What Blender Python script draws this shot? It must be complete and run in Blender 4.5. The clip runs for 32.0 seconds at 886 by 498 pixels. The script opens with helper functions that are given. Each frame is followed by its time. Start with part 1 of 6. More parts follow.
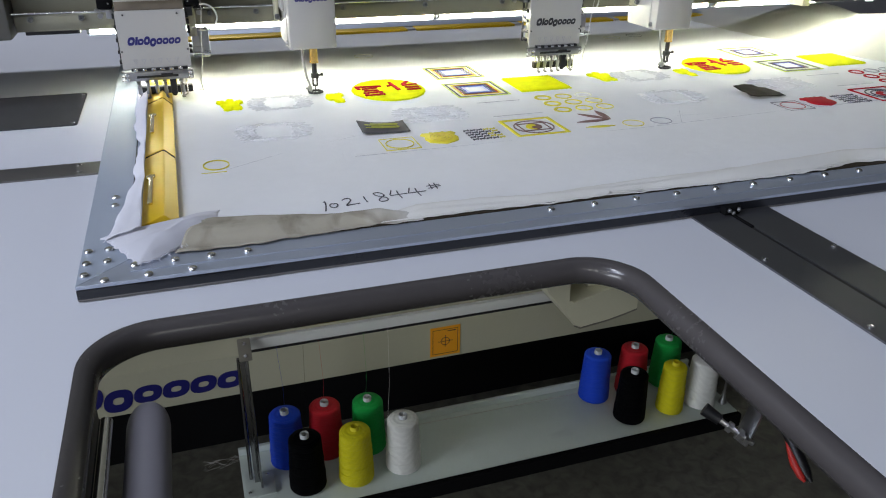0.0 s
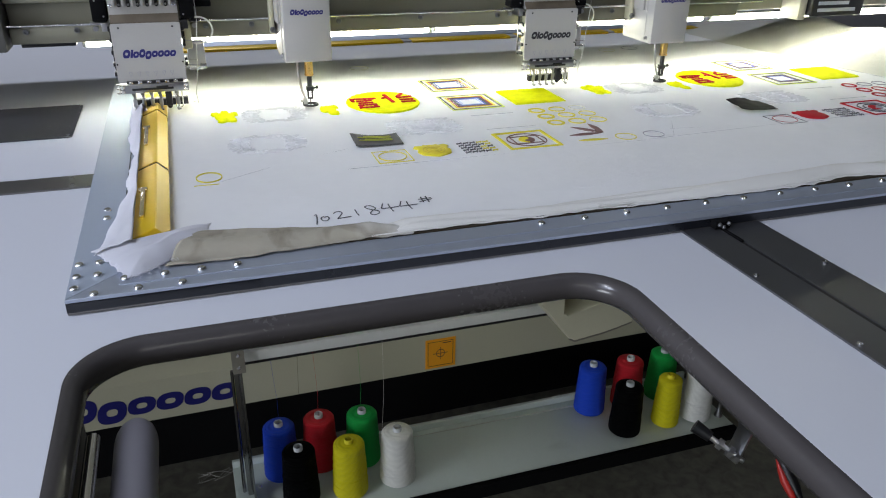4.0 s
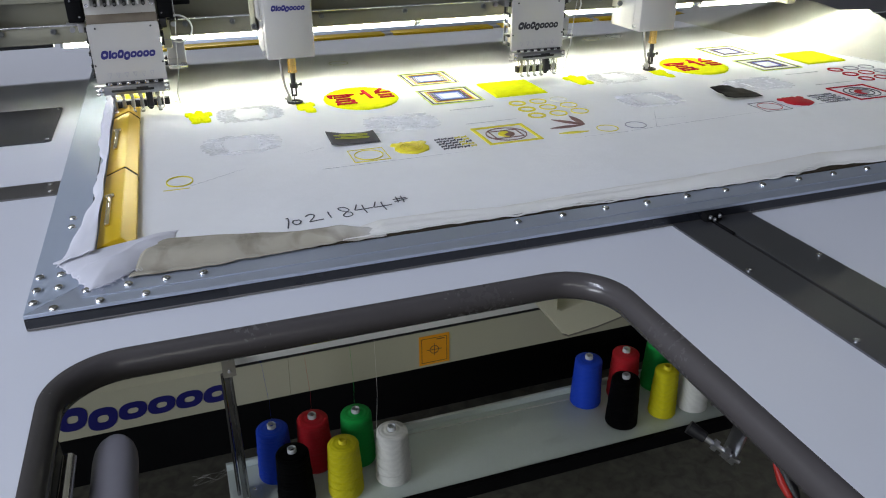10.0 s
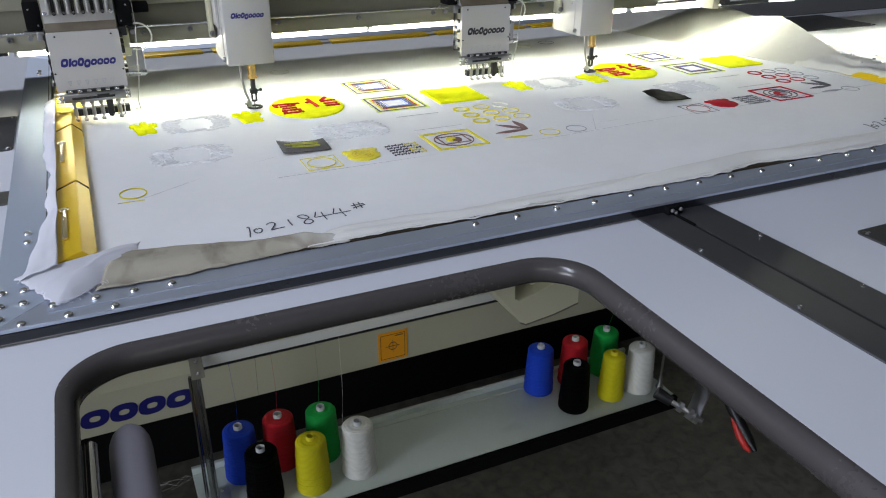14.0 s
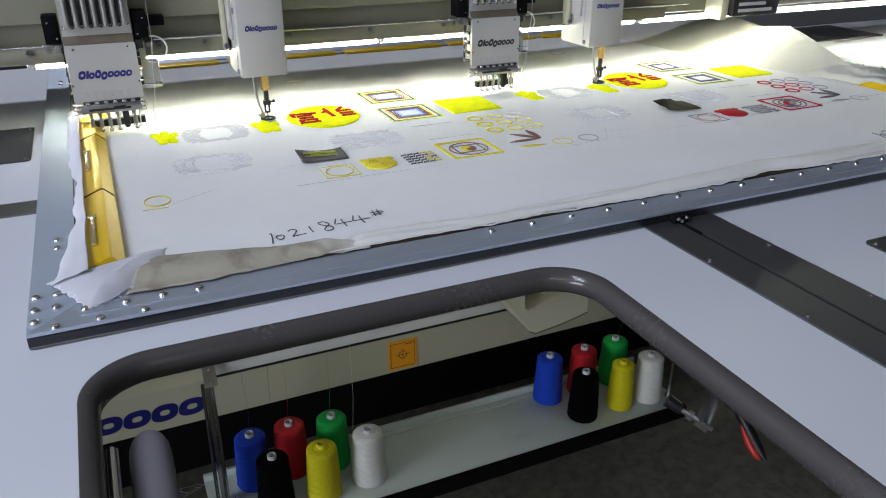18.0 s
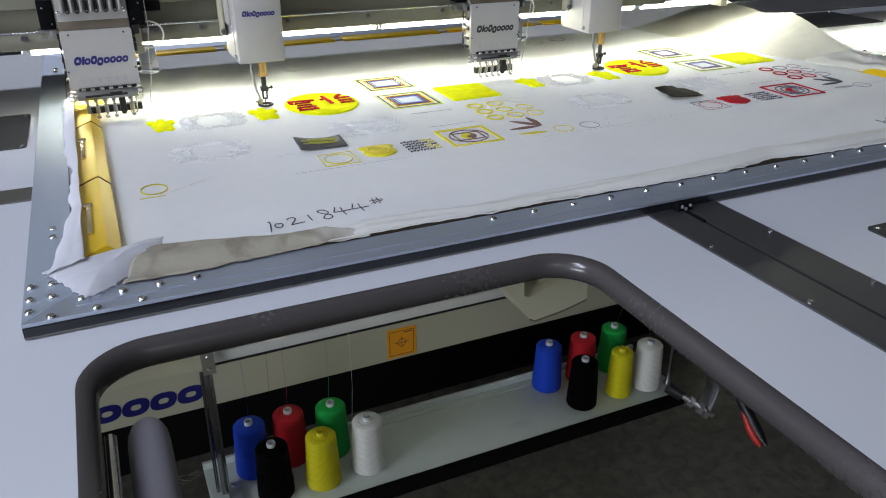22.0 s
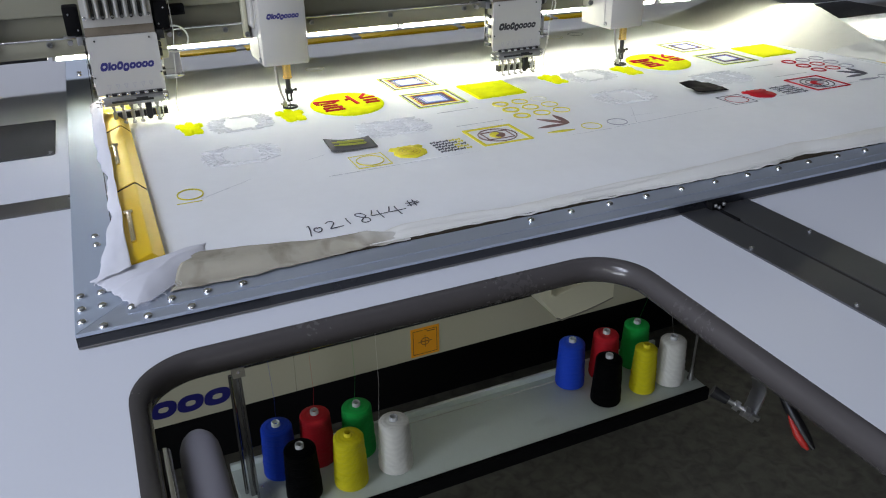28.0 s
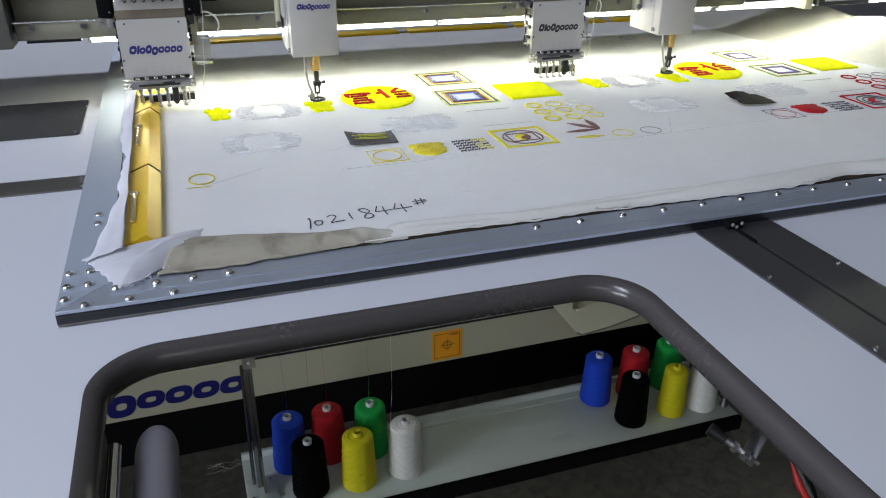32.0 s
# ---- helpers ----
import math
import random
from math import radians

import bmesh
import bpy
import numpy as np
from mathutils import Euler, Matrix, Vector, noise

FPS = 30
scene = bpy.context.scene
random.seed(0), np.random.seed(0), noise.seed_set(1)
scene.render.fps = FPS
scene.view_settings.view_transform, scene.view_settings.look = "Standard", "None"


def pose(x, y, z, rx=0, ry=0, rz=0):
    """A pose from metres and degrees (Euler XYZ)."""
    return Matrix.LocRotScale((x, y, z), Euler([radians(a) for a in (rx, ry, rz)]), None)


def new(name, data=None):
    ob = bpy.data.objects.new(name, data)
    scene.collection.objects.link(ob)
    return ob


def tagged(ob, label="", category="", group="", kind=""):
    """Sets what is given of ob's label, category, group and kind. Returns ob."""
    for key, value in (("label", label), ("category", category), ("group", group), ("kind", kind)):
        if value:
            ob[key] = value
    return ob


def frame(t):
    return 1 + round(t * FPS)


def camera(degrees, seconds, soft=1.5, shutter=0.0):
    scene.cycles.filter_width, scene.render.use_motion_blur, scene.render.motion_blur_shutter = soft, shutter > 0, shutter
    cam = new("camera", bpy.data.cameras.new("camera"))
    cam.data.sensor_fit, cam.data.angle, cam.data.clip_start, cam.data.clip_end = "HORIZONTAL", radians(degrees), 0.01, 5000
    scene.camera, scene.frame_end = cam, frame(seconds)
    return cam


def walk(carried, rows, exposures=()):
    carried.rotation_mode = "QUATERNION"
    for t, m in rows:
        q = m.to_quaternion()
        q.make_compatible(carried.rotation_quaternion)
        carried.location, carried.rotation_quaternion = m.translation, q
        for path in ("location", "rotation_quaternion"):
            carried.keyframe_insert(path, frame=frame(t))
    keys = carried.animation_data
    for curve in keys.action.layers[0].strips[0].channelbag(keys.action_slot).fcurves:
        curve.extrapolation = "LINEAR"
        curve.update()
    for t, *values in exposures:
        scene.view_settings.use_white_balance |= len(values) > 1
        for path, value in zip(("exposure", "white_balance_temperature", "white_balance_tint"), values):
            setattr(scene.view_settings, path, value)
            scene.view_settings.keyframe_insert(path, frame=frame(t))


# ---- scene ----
# ---------------------------------------------------------------- camera
# The machine's table top lies at T. x runs along the machine, y away from the operator.
T = 0.85
PATH = [
    (0.0, 0.1286, -0.7142, 1.2035, 63.89, -0.65, -18.46), (0.5, 0.1311, -0.7119, 1.2015, 63.71, -0.62, -18.26),
    (1.0, 0.1311, -0.7116, 1.2063, 63.58, -0.68, -18.09), (1.5, 0.1315, -0.7131, 1.2084, 63.67, -0.64, -17.99),
    (2.0, 0.1273, -0.7149, 1.2111, 63.85, -0.66, -17.97), (2.5, 0.1268, -0.7168, 1.2122, 64.15, -0.66, -18.00),
    (3.0, 0.1274, -0.7158, 1.2113, 64.38, -0.78, -18.24), (3.5, 0.1325, -0.7149, 1.2091, 64.52, -0.85, -18.41),
    (5.5, 0.1429, -0.7107, 1.2104, 64.59, -0.71, -18.46), (6.0, 0.1439, -0.7090, 1.2089, 64.50, -0.64, -18.52),
    (6.5, 0.1428, -0.7109, 1.2111, 64.36, -0.59, -18.64), (7.0, 0.1444, -0.7126, 1.2100, 64.31, -0.54, -18.82),
    (7.5, 0.1437, -0.7125, 1.2089, 64.26, -0.54, -19.01), (8.0, 0.1452, -0.7113, 1.2103, 64.25, -0.46, -19.29),
    (8.5, 0.1433, -0.7071, 1.2098, 64.27, -0.34, -19.57), (9.0, 0.1464, -0.7025, 1.2065, 64.20, -0.26, -19.64),
    (9.5, 0.1480, -0.6957, 1.2074, 63.94, -0.12, -19.47), (10.0, 0.1548, -0.6968, 1.2122, 63.79, 0.28, -19.26),
    (10.5, 0.1593, -0.6967, 1.2164, 63.96, 0.71, -19.19), (11.0, 0.1554, -0.6976, 1.2147, 64.26, 0.89, -19.19),
    (11.5, 0.1492, -0.7035, 1.2166, 64.51, 0.93, -19.26), (12.0, 0.1493, -0.7109, 1.2136, 64.62, 0.87, -19.80),
    (12.5, 0.1216, -0.7222, 1.2186, 64.42, 0.07, -22.36), (13.0, 0.0796, -0.7280, 1.2185, 63.78, -0.33, -24.72),
    (13.5, 0.0689, -0.7280, 1.2188, 63.65, -0.52, -26.04), (14.0, 0.0856, -0.7286, 1.2222, 64.18, -0.31, -24.77),
    (14.5, 0.0849, -0.7325, 1.2199, 64.53, -0.31, -23.86), (16.5, 0.0787, -0.7418, 1.2295, 64.87, -0.41, -24.30),
    (17.0, 0.0770, -0.7387, 1.2273, 64.97, -0.33, -24.48), (17.5, 0.0763, -0.7356, 1.2269, 64.94, -0.26, -24.42),
    (18.0, 0.0761, -0.7364, 1.2283, 64.85, -0.12, -24.25), (18.5, 0.0745, -0.7363, 1.2298, 64.86, -0.01, -24.14),
    (19.0, 0.0748, -0.7351, 1.2261, 64.88, 0.04, -24.12), (19.5, 0.0768, -0.7361, 1.2257, 64.71, 0.02, -24.22),
    (20.0, 0.0752, -0.7341, 1.2251, 64.45, -0.07, -24.31), (20.5, 0.0740, -0.7331, 1.2246, 64.19, -0.15, -24.36),
    (21.0, 0.0737, -0.7343, 1.2276, 64.05, -0.13, -24.34), (21.5, 0.0754, -0.7340, 1.2258, 64.09, -0.09, -24.41),
    (22.0, 0.0759, -0.7321, 1.2235, 64.01, -0.13, -24.41), (22.5, 0.0780, -0.7343, 1.2213, 63.67, -0.18, -24.36),
    (23.0, 0.0783, -0.7267, 1.2214, 63.16, -0.14, -24.23), (23.5, 0.0753, -0.7216, 1.2266, 62.95, 0.10, -23.99),
    (24.0, 0.0788, -0.7215, 1.2317, 63.27, 0.41, -23.93), (24.5, 0.0789, -0.7216, 1.2324, 63.84, 0.54, -23.98),
    (26.5, 0.0704, -0.7219, 1.2340, 64.90, 0.68, -24.52), (27.0, 0.0676, -0.7234, 1.2339, 64.29, 0.67, -24.40),
    (27.5, 0.0605, -0.7185, 1.2347, 63.76, 0.66, -24.29), (28.0, 0.0461, -0.7089, 1.2362, 63.39, 0.74, -24.36),
    (28.5, 0.0745, -0.6988, 1.2329, 62.72, 0.85, -23.10), (29.0, 0.1031, -0.7053, 1.2213, 61.93, 1.30, -19.08),
    (29.5, 0.1155, -0.7016, 1.2235, 61.75, 0.87, -17.80), (30.0, 0.1207, -0.7039, 1.2287, 61.93, 0.64, -17.65),
    (30.5, 0.1215, -0.7058, 1.2307, 62.49, 0.27, -17.85), (31.0, 0.1228, -0.7077, 1.2288, 62.94, -0.05, -18.21),
    (31.5, 0.1245, -0.7049, 1.2294, 63.13, -0.39, -18.50), (32.0, 0.1250, -0.7008, 1.2282, 63.26, -0.64, -18.60),
]
cam = camera(60.39, 32.0, soft=1.08)
walk(cam, [(r[0], pose(*r[1:])) for r in PATH], exposures=[(0.0, 0.07), (32.0, 0.07)])

# Drift of the embroidery frame over the table: seconds, along x, along y.
SHIFT = [
    (0.0, 0.0108, -0.0326), (0.5, 0.0024, -0.0293), (1.0, 0.0082, -0.0233), (1.5, 0.0062, -0.0253), (2.0, 0.0044, -0.0270),
    (2.5, 0.0101, -0.0280), (3.0, 0.0007, -0.0302), (3.5, 0.0107, -0.0302), (5.5, 0.0083, -0.0243), (6.0, 0.0056, -0.0340),
    (6.5, -0.0033, -0.0298), (7.0, -0.0014, -0.0159), (7.5, 0.0005, -0.0015), (8.0, -0.0001, -0.0134), (8.5, -0.0010, -0.0071),
    (9.0, 0.0000, -0.0000), (9.5, -0.0017, -0.0134), (10.0, -0.0026, -0.0272), (10.5, -0.0099, -0.0377), (11.0, -0.0232, -0.0413),
    (11.5, -0.0345, -0.0330), (12.0, -0.0344, -0.0455), (12.5, -0.0336, -0.0416), (13.0, -0.0331, -0.0334), (13.5, -0.0327, -0.0460),
    (14.0, -0.0310, -0.0467), (14.5, -0.0311, -0.0323), (16.5, -0.0266, -0.0361), (17.0, -0.0257, -0.0378), (17.5, -0.0244, -0.0318),
    (18.0, -0.0213, -0.0410), (18.5, -0.0233, -0.0509), (19.0, -0.0278, -0.0591), (19.5, -0.0272, -0.0558), (20.0, -0.0253, -0.0605),
    (20.5, -0.0249, -0.0473), (21.0, -0.0238, -0.0580), (21.5, -0.0226, -0.0607), (22.0, -0.0225, -0.0462), (22.5, -0.0192, -0.0394),
    (23.0, -0.0230, -0.0317), (23.5, -0.0216, -0.0356), (24.0, -0.0216, -0.0486), (24.5, -0.0212, -0.0625), (26.5, -0.0195, -0.0360),
    (27.0, -0.0195, -0.0498), (27.5, -0.0181, -0.0543), (28.0, -0.0183, -0.0408), (28.5, -0.0183, -0.0277), (29.0, -0.0163, -0.0349),
    (29.5, -0.0162, -0.0486), (30.0, -0.0149, -0.0400), (30.5, -0.0151, -0.0266), (31.0, -0.0135, -0.0382), (31.5, -0.0136, -0.0421),
    (32.0, -0.0120, -0.0305),
]

# ---------------------------------------------------------------- light
world = bpy.data.worlds.new("hall")
world.use_nodes = True
scene.world = world
world.node_tree.nodes["Background"].inputs[0].default_value = (0.55, 0.62, 0.75, 1)
world.node_tree.nodes["Background"].inputs[1].default_value = 0.002


def ceiling_lamp(name, x, y, z, sx, sy, watts, color):
    data = bpy.data.lights.new(name, "AREA")
    data.shape, data.size, data.size_y = "RECTANGLE", sx, sy
    data.energy, data.color = watts, color
    ob = new(name, data)
    ob.location = (x, y, z)
    return ob


COOL = (0.83, 0.895, 1.0)
SKYLIGHT = (0.80, 0.85, 1.0)
ceiling_lamp("ceiling_light_over", -1.2, 0.75, 3.9, 7.0, 0.25, 6, COOL)
ceiling_lamp("ceiling_light_front", -2.6, -0.6, 3.9, 2.6, 0.40, 130, (0.78, 0.845, 1.0))
ceiling_lamp("ceiling_light_middle", -2.5, -5.0, 3.9, 5.8, 0.40, 88, (0.97, 0.97, 0.90))
ceiling_lamp("ceiling_light_far", -2.2, -7.2, 3.9, 6.0, 0.50, 24, COOL)
ceiling_lamp("ceiling_light_left", -3.4, -1.2, 3.9, 0.6, 2.6, 62, (0.60, 0.68, 1.0))
ceiling_lamp("ceiling_light_back", -1.0, 4.5, 3.9, 4.0, 0.45, 215, SKYLIGHT)
# daylight through the wide window in the west wall
WIN = (-7.0, -1.4, 0.9, 3.0)
sky_light = ceiling_lamp("window_daylight", -9.02, (WIN[0] + WIN[1]) / 2, (WIN[2] + WIN[3]) / 2, WIN[3] - WIN[2], WIN[1] - WIN[0], 580, (0.85, 0.905, 1.0))
sky_light.rotation_euler = (0, radians(-90), 0)
LED_POWER = 58.0


# ---------------------------------------------------------------- materials
def mat(name, color, rough=0.5, metal=0.0, vary=0.10, scale=6.0, bump=0.0, bump_scale=80.0, grain=(1, 1, 1),
        spread=0.0, coat=0.0, emit=0.0, stain=None, stain_at=(0.55, 0.75), stain_scale=3.0, sheen=0.0, space="Object", spec=0.5):
    """A surface with variation at two scales: broad patches and fine grain, with optional stains."""
    m = bpy.data.materials.new(name)
    m.use_nodes = True
    nt = m.node_tree
    bsdf = nt.nodes["Principled BSDF"]
    link = nt.links.new
    coord = nt.nodes.new("ShaderNodeTexCoord")
    mapping = nt.nodes.new("ShaderNodeMapping")
    mapping.inputs["Scale"].default_value = grain
    link(coord.outputs[space], mapping.inputs["Vector"])
    broad = nt.nodes.new("ShaderNodeTexNoise")
    broad.inputs["Scale"].default_value = scale
    broad.inputs["Detail"].default_value = 3
    link(mapping.outputs[0], broad.inputs["Vector"])
    fine = nt.nodes.new("ShaderNodeTexNoise")
    fine.inputs["Scale"].default_value = bump_scale
    fine.inputs["Detail"].default_value = 4
    link(mapping.outputs[0], fine.inputs["Vector"])
    mix = nt.nodes.new("ShaderNodeMath")
    mix.operation = "MULTIPLY_ADD"
    link(fine.outputs["Fac"], mix.inputs[0])
    mix.inputs[1].default_value = 0.4
    link(broad.outputs["Fac"], mix.inputs[2])
    remap = nt.nodes.new("ShaderNodeMapRange")
    remap.inputs["From Min"].default_value, remap.inputs["From Max"].default_value = 0.35, 1.05
    remap.inputs["To Min"].default_value, remap.inputs["To Max"].default_value = 1 - vary, 1 + vary
    link(mix.outputs[0], remap.inputs["Value"])
    col = nt.nodes.new("ShaderNodeVectorMath")
    col.operation = "SCALE"
    col.inputs[0].default_value = color[:3]
    link(remap.outputs[0], col.inputs["Scale"])
    last = col.outputs[0]
    if spread:
        info = nt.nodes.new("ShaderNodeObjectInfo")
        wide = nt.nodes.new("ShaderNodeMapRange")
        wide.inputs["To Min"].default_value, wide.inputs["To Max"].default_value = 1 - spread, 1 + spread
        link(info.outputs["Random"], wide.inputs["Value"])
        tint = nt.nodes.new("ShaderNodeVectorMath")
        tint.operation = "SCALE"
        link(last, tint.inputs[0])
        link(wide.outputs[0], tint.inputs["Scale"])
        last = tint.outputs[0]
    if stain:
        spot = nt.nodes.new("ShaderNodeTexNoise")
        spot.inputs["Scale"].default_value = stain_scale
        spot.inputs["Detail"].default_value = 5
        spot.inputs["Distortion"].default_value = 0.6
        link(coord.outputs[space], spot.inputs["Vector"])
        edge = nt.nodes.new("ShaderNodeMapRange")
        edge.inputs["From Min"].default_value, edge.inputs["From Max"].default_value = stain_at
        link(spot.outputs["Fac"], edge.inputs["Value"])
        blend = nt.nodes.new("ShaderNodeMix")
        blend.data_type = "RGBA"
        link(edge.outputs[0], blend.inputs["Factor"])
        link(last, blend.inputs["A"])
        blend.inputs["B"].default_value = (*stain, 1)
        last = blend.outputs["Result"]
    link(last, bsdf.inputs["Base Color"])
    bsdf.inputs["Metallic"].default_value = metal
    rr = nt.nodes.new("ShaderNodeMapRange")
    rr.inputs["From Min"].default_value, rr.inputs["From Max"].default_value = 0.35, 1.05
    rr.inputs["To Min"].default_value, rr.inputs["To Max"].default_value = max(rough - 0.08, 0.02), min(rough + 0.08, 1)
    link(mix.outputs[0], rr.inputs["Value"])
    link(rr.outputs[0], bsdf.inputs["Roughness"])
    if bump:
        b = nt.nodes.new("ShaderNodeBump")
        b.inputs["Strength"].default_value = 0.6
        b.inputs["Distance"].default_value = bump
        link(mix.outputs[0], b.inputs["Height"])
        link(b.outputs[0], bsdf.inputs["Normal"])
    bsdf.inputs["Coat Weight"].default_value = coat
    bsdf.inputs["Specular IOR Level"].default_value = spec
    bsdf.inputs["Sheen Weight"].default_value = sheen
    if emit:
        bsdf.inputs["Emission Color"].default_value = (*color[:3], 1)
        bsdf.inputs["Emission Strength"].default_value = emit
    return m


def winding(name, color, rough=0.55, pitch=420.0):
    """Wound thread: fine slanted turns round the cone."""
    m = mat(name, color, rough, 0, 0.05, 12.0, 0.0, 300.0, spec=0.25 if max(color) > 0.1 else 0.04)
    nt = m.node_tree
    coord = [n for n in nt.nodes if n.type == "TEX_COORD"][0]
    wave = nt.nodes.new("ShaderNodeTexWave")
    wave.wave_type, wave.bands_direction = "BANDS", "Z"
    wave.inputs["Scale"].default_value = pitch
    wave.inputs["Distortion"].default_value = 1.0
    wave.inputs["Detail"].default_value = 2
    wave.inputs["Detail Scale"].default_value = 0.4
    nt.links.new(coord.outputs["Object"], wave.inputs["Vector"])
    big = nt.nodes.new("ShaderNodeTexWave")
    big.bands_direction = "DIAGONAL"
    big.inputs["Scale"].default_value = 45.0
    big.inputs["Distortion"].default_value = 6.0
    nt.links.new(coord.outputs["Object"], big.inputs["Vector"])
    add = nt.nodes.new("ShaderNodeMath")
    nt.links.new(wave.outputs["Fac"], add.inputs[0])
    soft = nt.nodes.new("ShaderNodeMath")
    soft.operation = "MULTIPLY"
    soft.inputs[1].default_value = 0.02
    nt.links.new(big.outputs["Fac"], soft.inputs[0])
    nt.links.new(soft.outputs[0], add.inputs[1])
    # layers of thread catch dirt and dye unevenly
    layer = nt.nodes.new("ShaderNodeMapRange")
    layer.inputs["To Min"].default_value, layer.inputs["To Max"].default_value = 0.97, 1.03
    nt.links.new(big.outputs["Fac"], layer.inputs["Value"])
    bsdf = nt.nodes["Principled BSDF"]
    tint = nt.nodes.new("ShaderNodeVectorMath")
    tint.operation = "SCALE"
    nt.links.new(bsdf.inputs["Base Color"].links[0].from_socket, tint.inputs[0])
    nt.links.new(layer.outputs[0], tint.inputs["Scale"])
    nt.links.new(tint.outputs[0], bsdf.inputs["Base Color"])
    b = nt.nodes.new("ShaderNodeBump")
    b.inputs["Strength"].default_value = 0.7
    b.inputs["Distance"].default_value = 0.0009
    nt.links.new(add.outputs[0], b.inputs["Height"])
    nt.links.new(b.outputs[0], nt.nodes["Principled BSDF"].inputs["Normal"])
    return m


def weave(name, color, pitch, rough=0.9, depth=0.0002, vary=0.05, stain=None, stain_at=(0.6, 0.8), stain_scale=4.0, translucent=0.0):
    """Plain woven cloth: crossed threads."""
    m = mat(name, color, rough, 0, vary, 5.0, 0.0, 60.0, stain=stain, stain_at=stain_at, stain_scale=stain_scale, spec=0.15)
    nt = m.node_tree
    coord = [n for n in nt.nodes if n.type == "TEX_COORD"][0]
    out = []
    for axis in ("X", "Y"):
        w = nt.nodes.new("ShaderNodeTexWave")
        w.bands_direction = axis
        w.inputs["Scale"].default_value = pitch
        w.inputs["Distortion"].default_value = 0.6
        nt.links.new(coord.outputs["Object"], w.inputs["Vector"])
        out.append(w)
    add = nt.nodes.new("ShaderNodeMath")
    nt.links.new(out[0].outputs["Fac"], add.inputs[0])
    nt.links.new(out[1].outputs["Fac"], add.inputs[1])
    crease = nt.nodes.new("ShaderNodeTexNoise")
    crease.inputs["Scale"].default_value = 9.0
    crease.inputs["Detail"].default_value = 6
    nt.links.new(coord.outputs["Object"], crease.inputs["Vector"])
    more = nt.nodes.new("ShaderNodeMath")
    more.operation = "MULTIPLY_ADD"
    nt.links.new(crease.outputs["Fac"], more.inputs[0])
    more.inputs[1].default_value = 9.0
    nt.links.new(add.outputs[0], more.inputs[2])
    b = nt.nodes.new("ShaderNodeBump")
    b.inputs["Strength"].default_value = 0.5
    b.inputs["Distance"].default_value = depth
    nt.links.new(more.outputs[0], b.inputs["Height"])
    nt.links.new(b.outputs[0], nt.nodes["Principled BSDF"].inputs["Normal"])
    if translucent:
        # thin cloth lets light through
        thin = nt.nodes.new("ShaderNodeBsdfTranslucent")
        thin.inputs["Color"].default_value = (*color, 1)
        both = nt.nodes.new("ShaderNodeMixShader")
        both.inputs["Fac"].default_value = translucent
        nt.links.new(nt.nodes["Principled BSDF"].outputs[0], both.inputs[1])
        nt.links.new(thin.outputs[0], both.inputs[2])
        nt.links.new(both.outputs[0], nt.nodes["Material Output"].inputs["Surface"])
    return m


def soaked(m, color, x0, x1):
    """Dirt that ends in an uneven tide line along x: past it the cloth keeps its own colour."""
    nt = m.node_tree
    shader = nt.nodes["Principled BSDF"]
    coord = [n for n in nt.nodes if n.type == "TEX_COORD"][0]
    tide = nt.nodes.new("ShaderNodeTexNoise")
    tide.inputs["Scale"].default_value = 26.0
    tide.inputs["Detail"].default_value = 4
    nt.links.new(coord.outputs["Object"], tide.inputs["Vector"])
    apart = nt.nodes.new("ShaderNodeSeparateXYZ")
    nt.links.new(coord.outputs["Object"], apart.inputs[0])
    shift = nt.nodes.new("ShaderNodeMath")
    shift.operation = "MULTIPLY_ADD"
    nt.links.new(tide.outputs["Fac"], shift.inputs[0])
    shift.inputs[1].default_value = 0.09
    nt.links.new(apart.outputs["X"], shift.inputs[2])
    reach = nt.nodes.new("ShaderNodeMapRange")
    reach.inputs["From Min"].default_value = x0 + 0.045
    reach.inputs["From Max"].default_value = x1 + 0.045
    nt.links.new(shift.outputs[0], reach.inputs["Value"])
    mix = nt.nodes.new("ShaderNodeMix")
    mix.data_type = "RGBA"
    was = shader.inputs["Base Color"].links[0].from_socket
    nt.links.new(reach.outputs[0], mix.inputs[0])
    nt.links.new(was, mix.inputs[6])
    mix.inputs[7].default_value = (*color, 1)
    nt.links.new(mix.outputs[2], shader.inputs["Base Color"])
    return m


TABLE = mat("table_laminate", (0.540, 0.552, 0.600), 0.42, 0, 0.025, 1.6, 0.00006, 260.0)
TABLE_CORE = mat("table_core", (0.35, 0.30, 0.24), 0.8, 0, 0.15, 8.0)
ALU = mat("brushed_aluminium", (0.62, 0.66, 0.72), 0.32, 1.0, 0.06, 3.0, 0.00005, 300.0, grain=(1, 1, 1))
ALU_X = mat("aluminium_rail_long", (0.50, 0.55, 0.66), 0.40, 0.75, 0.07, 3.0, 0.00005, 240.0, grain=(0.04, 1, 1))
# Same aluminium as the long rails, its colour darkened to mute bright reflections.
ALU_Y = mat("aluminium_rail_side_dimmed", (0.34, 0.385, 0.46), 0.58, 0.35, 0.07, 3.0, 0.00005, 240.0, grain=(1, 0.04, 1))
EDGE = mat("dark_edge_strip", (0.009, 0.010, 0.014), 0.30, 0.0, 0.2, 10.0, coat=0.1)
STRIP = mat("dark_steel_strip", (0.15, 0.152, 0.165), 0.42, 0.85, 0.12, 5.0, 0.00004, 180.0, grain=(1, 0.06, 1))
STRIP_X = mat("dark_steel_strip_cross", (0.19, 0.18, 0.175), 0.42, 0.85, 0.12, 5.0, 0.00004, 180.0, grain=(0.06, 1, 1))
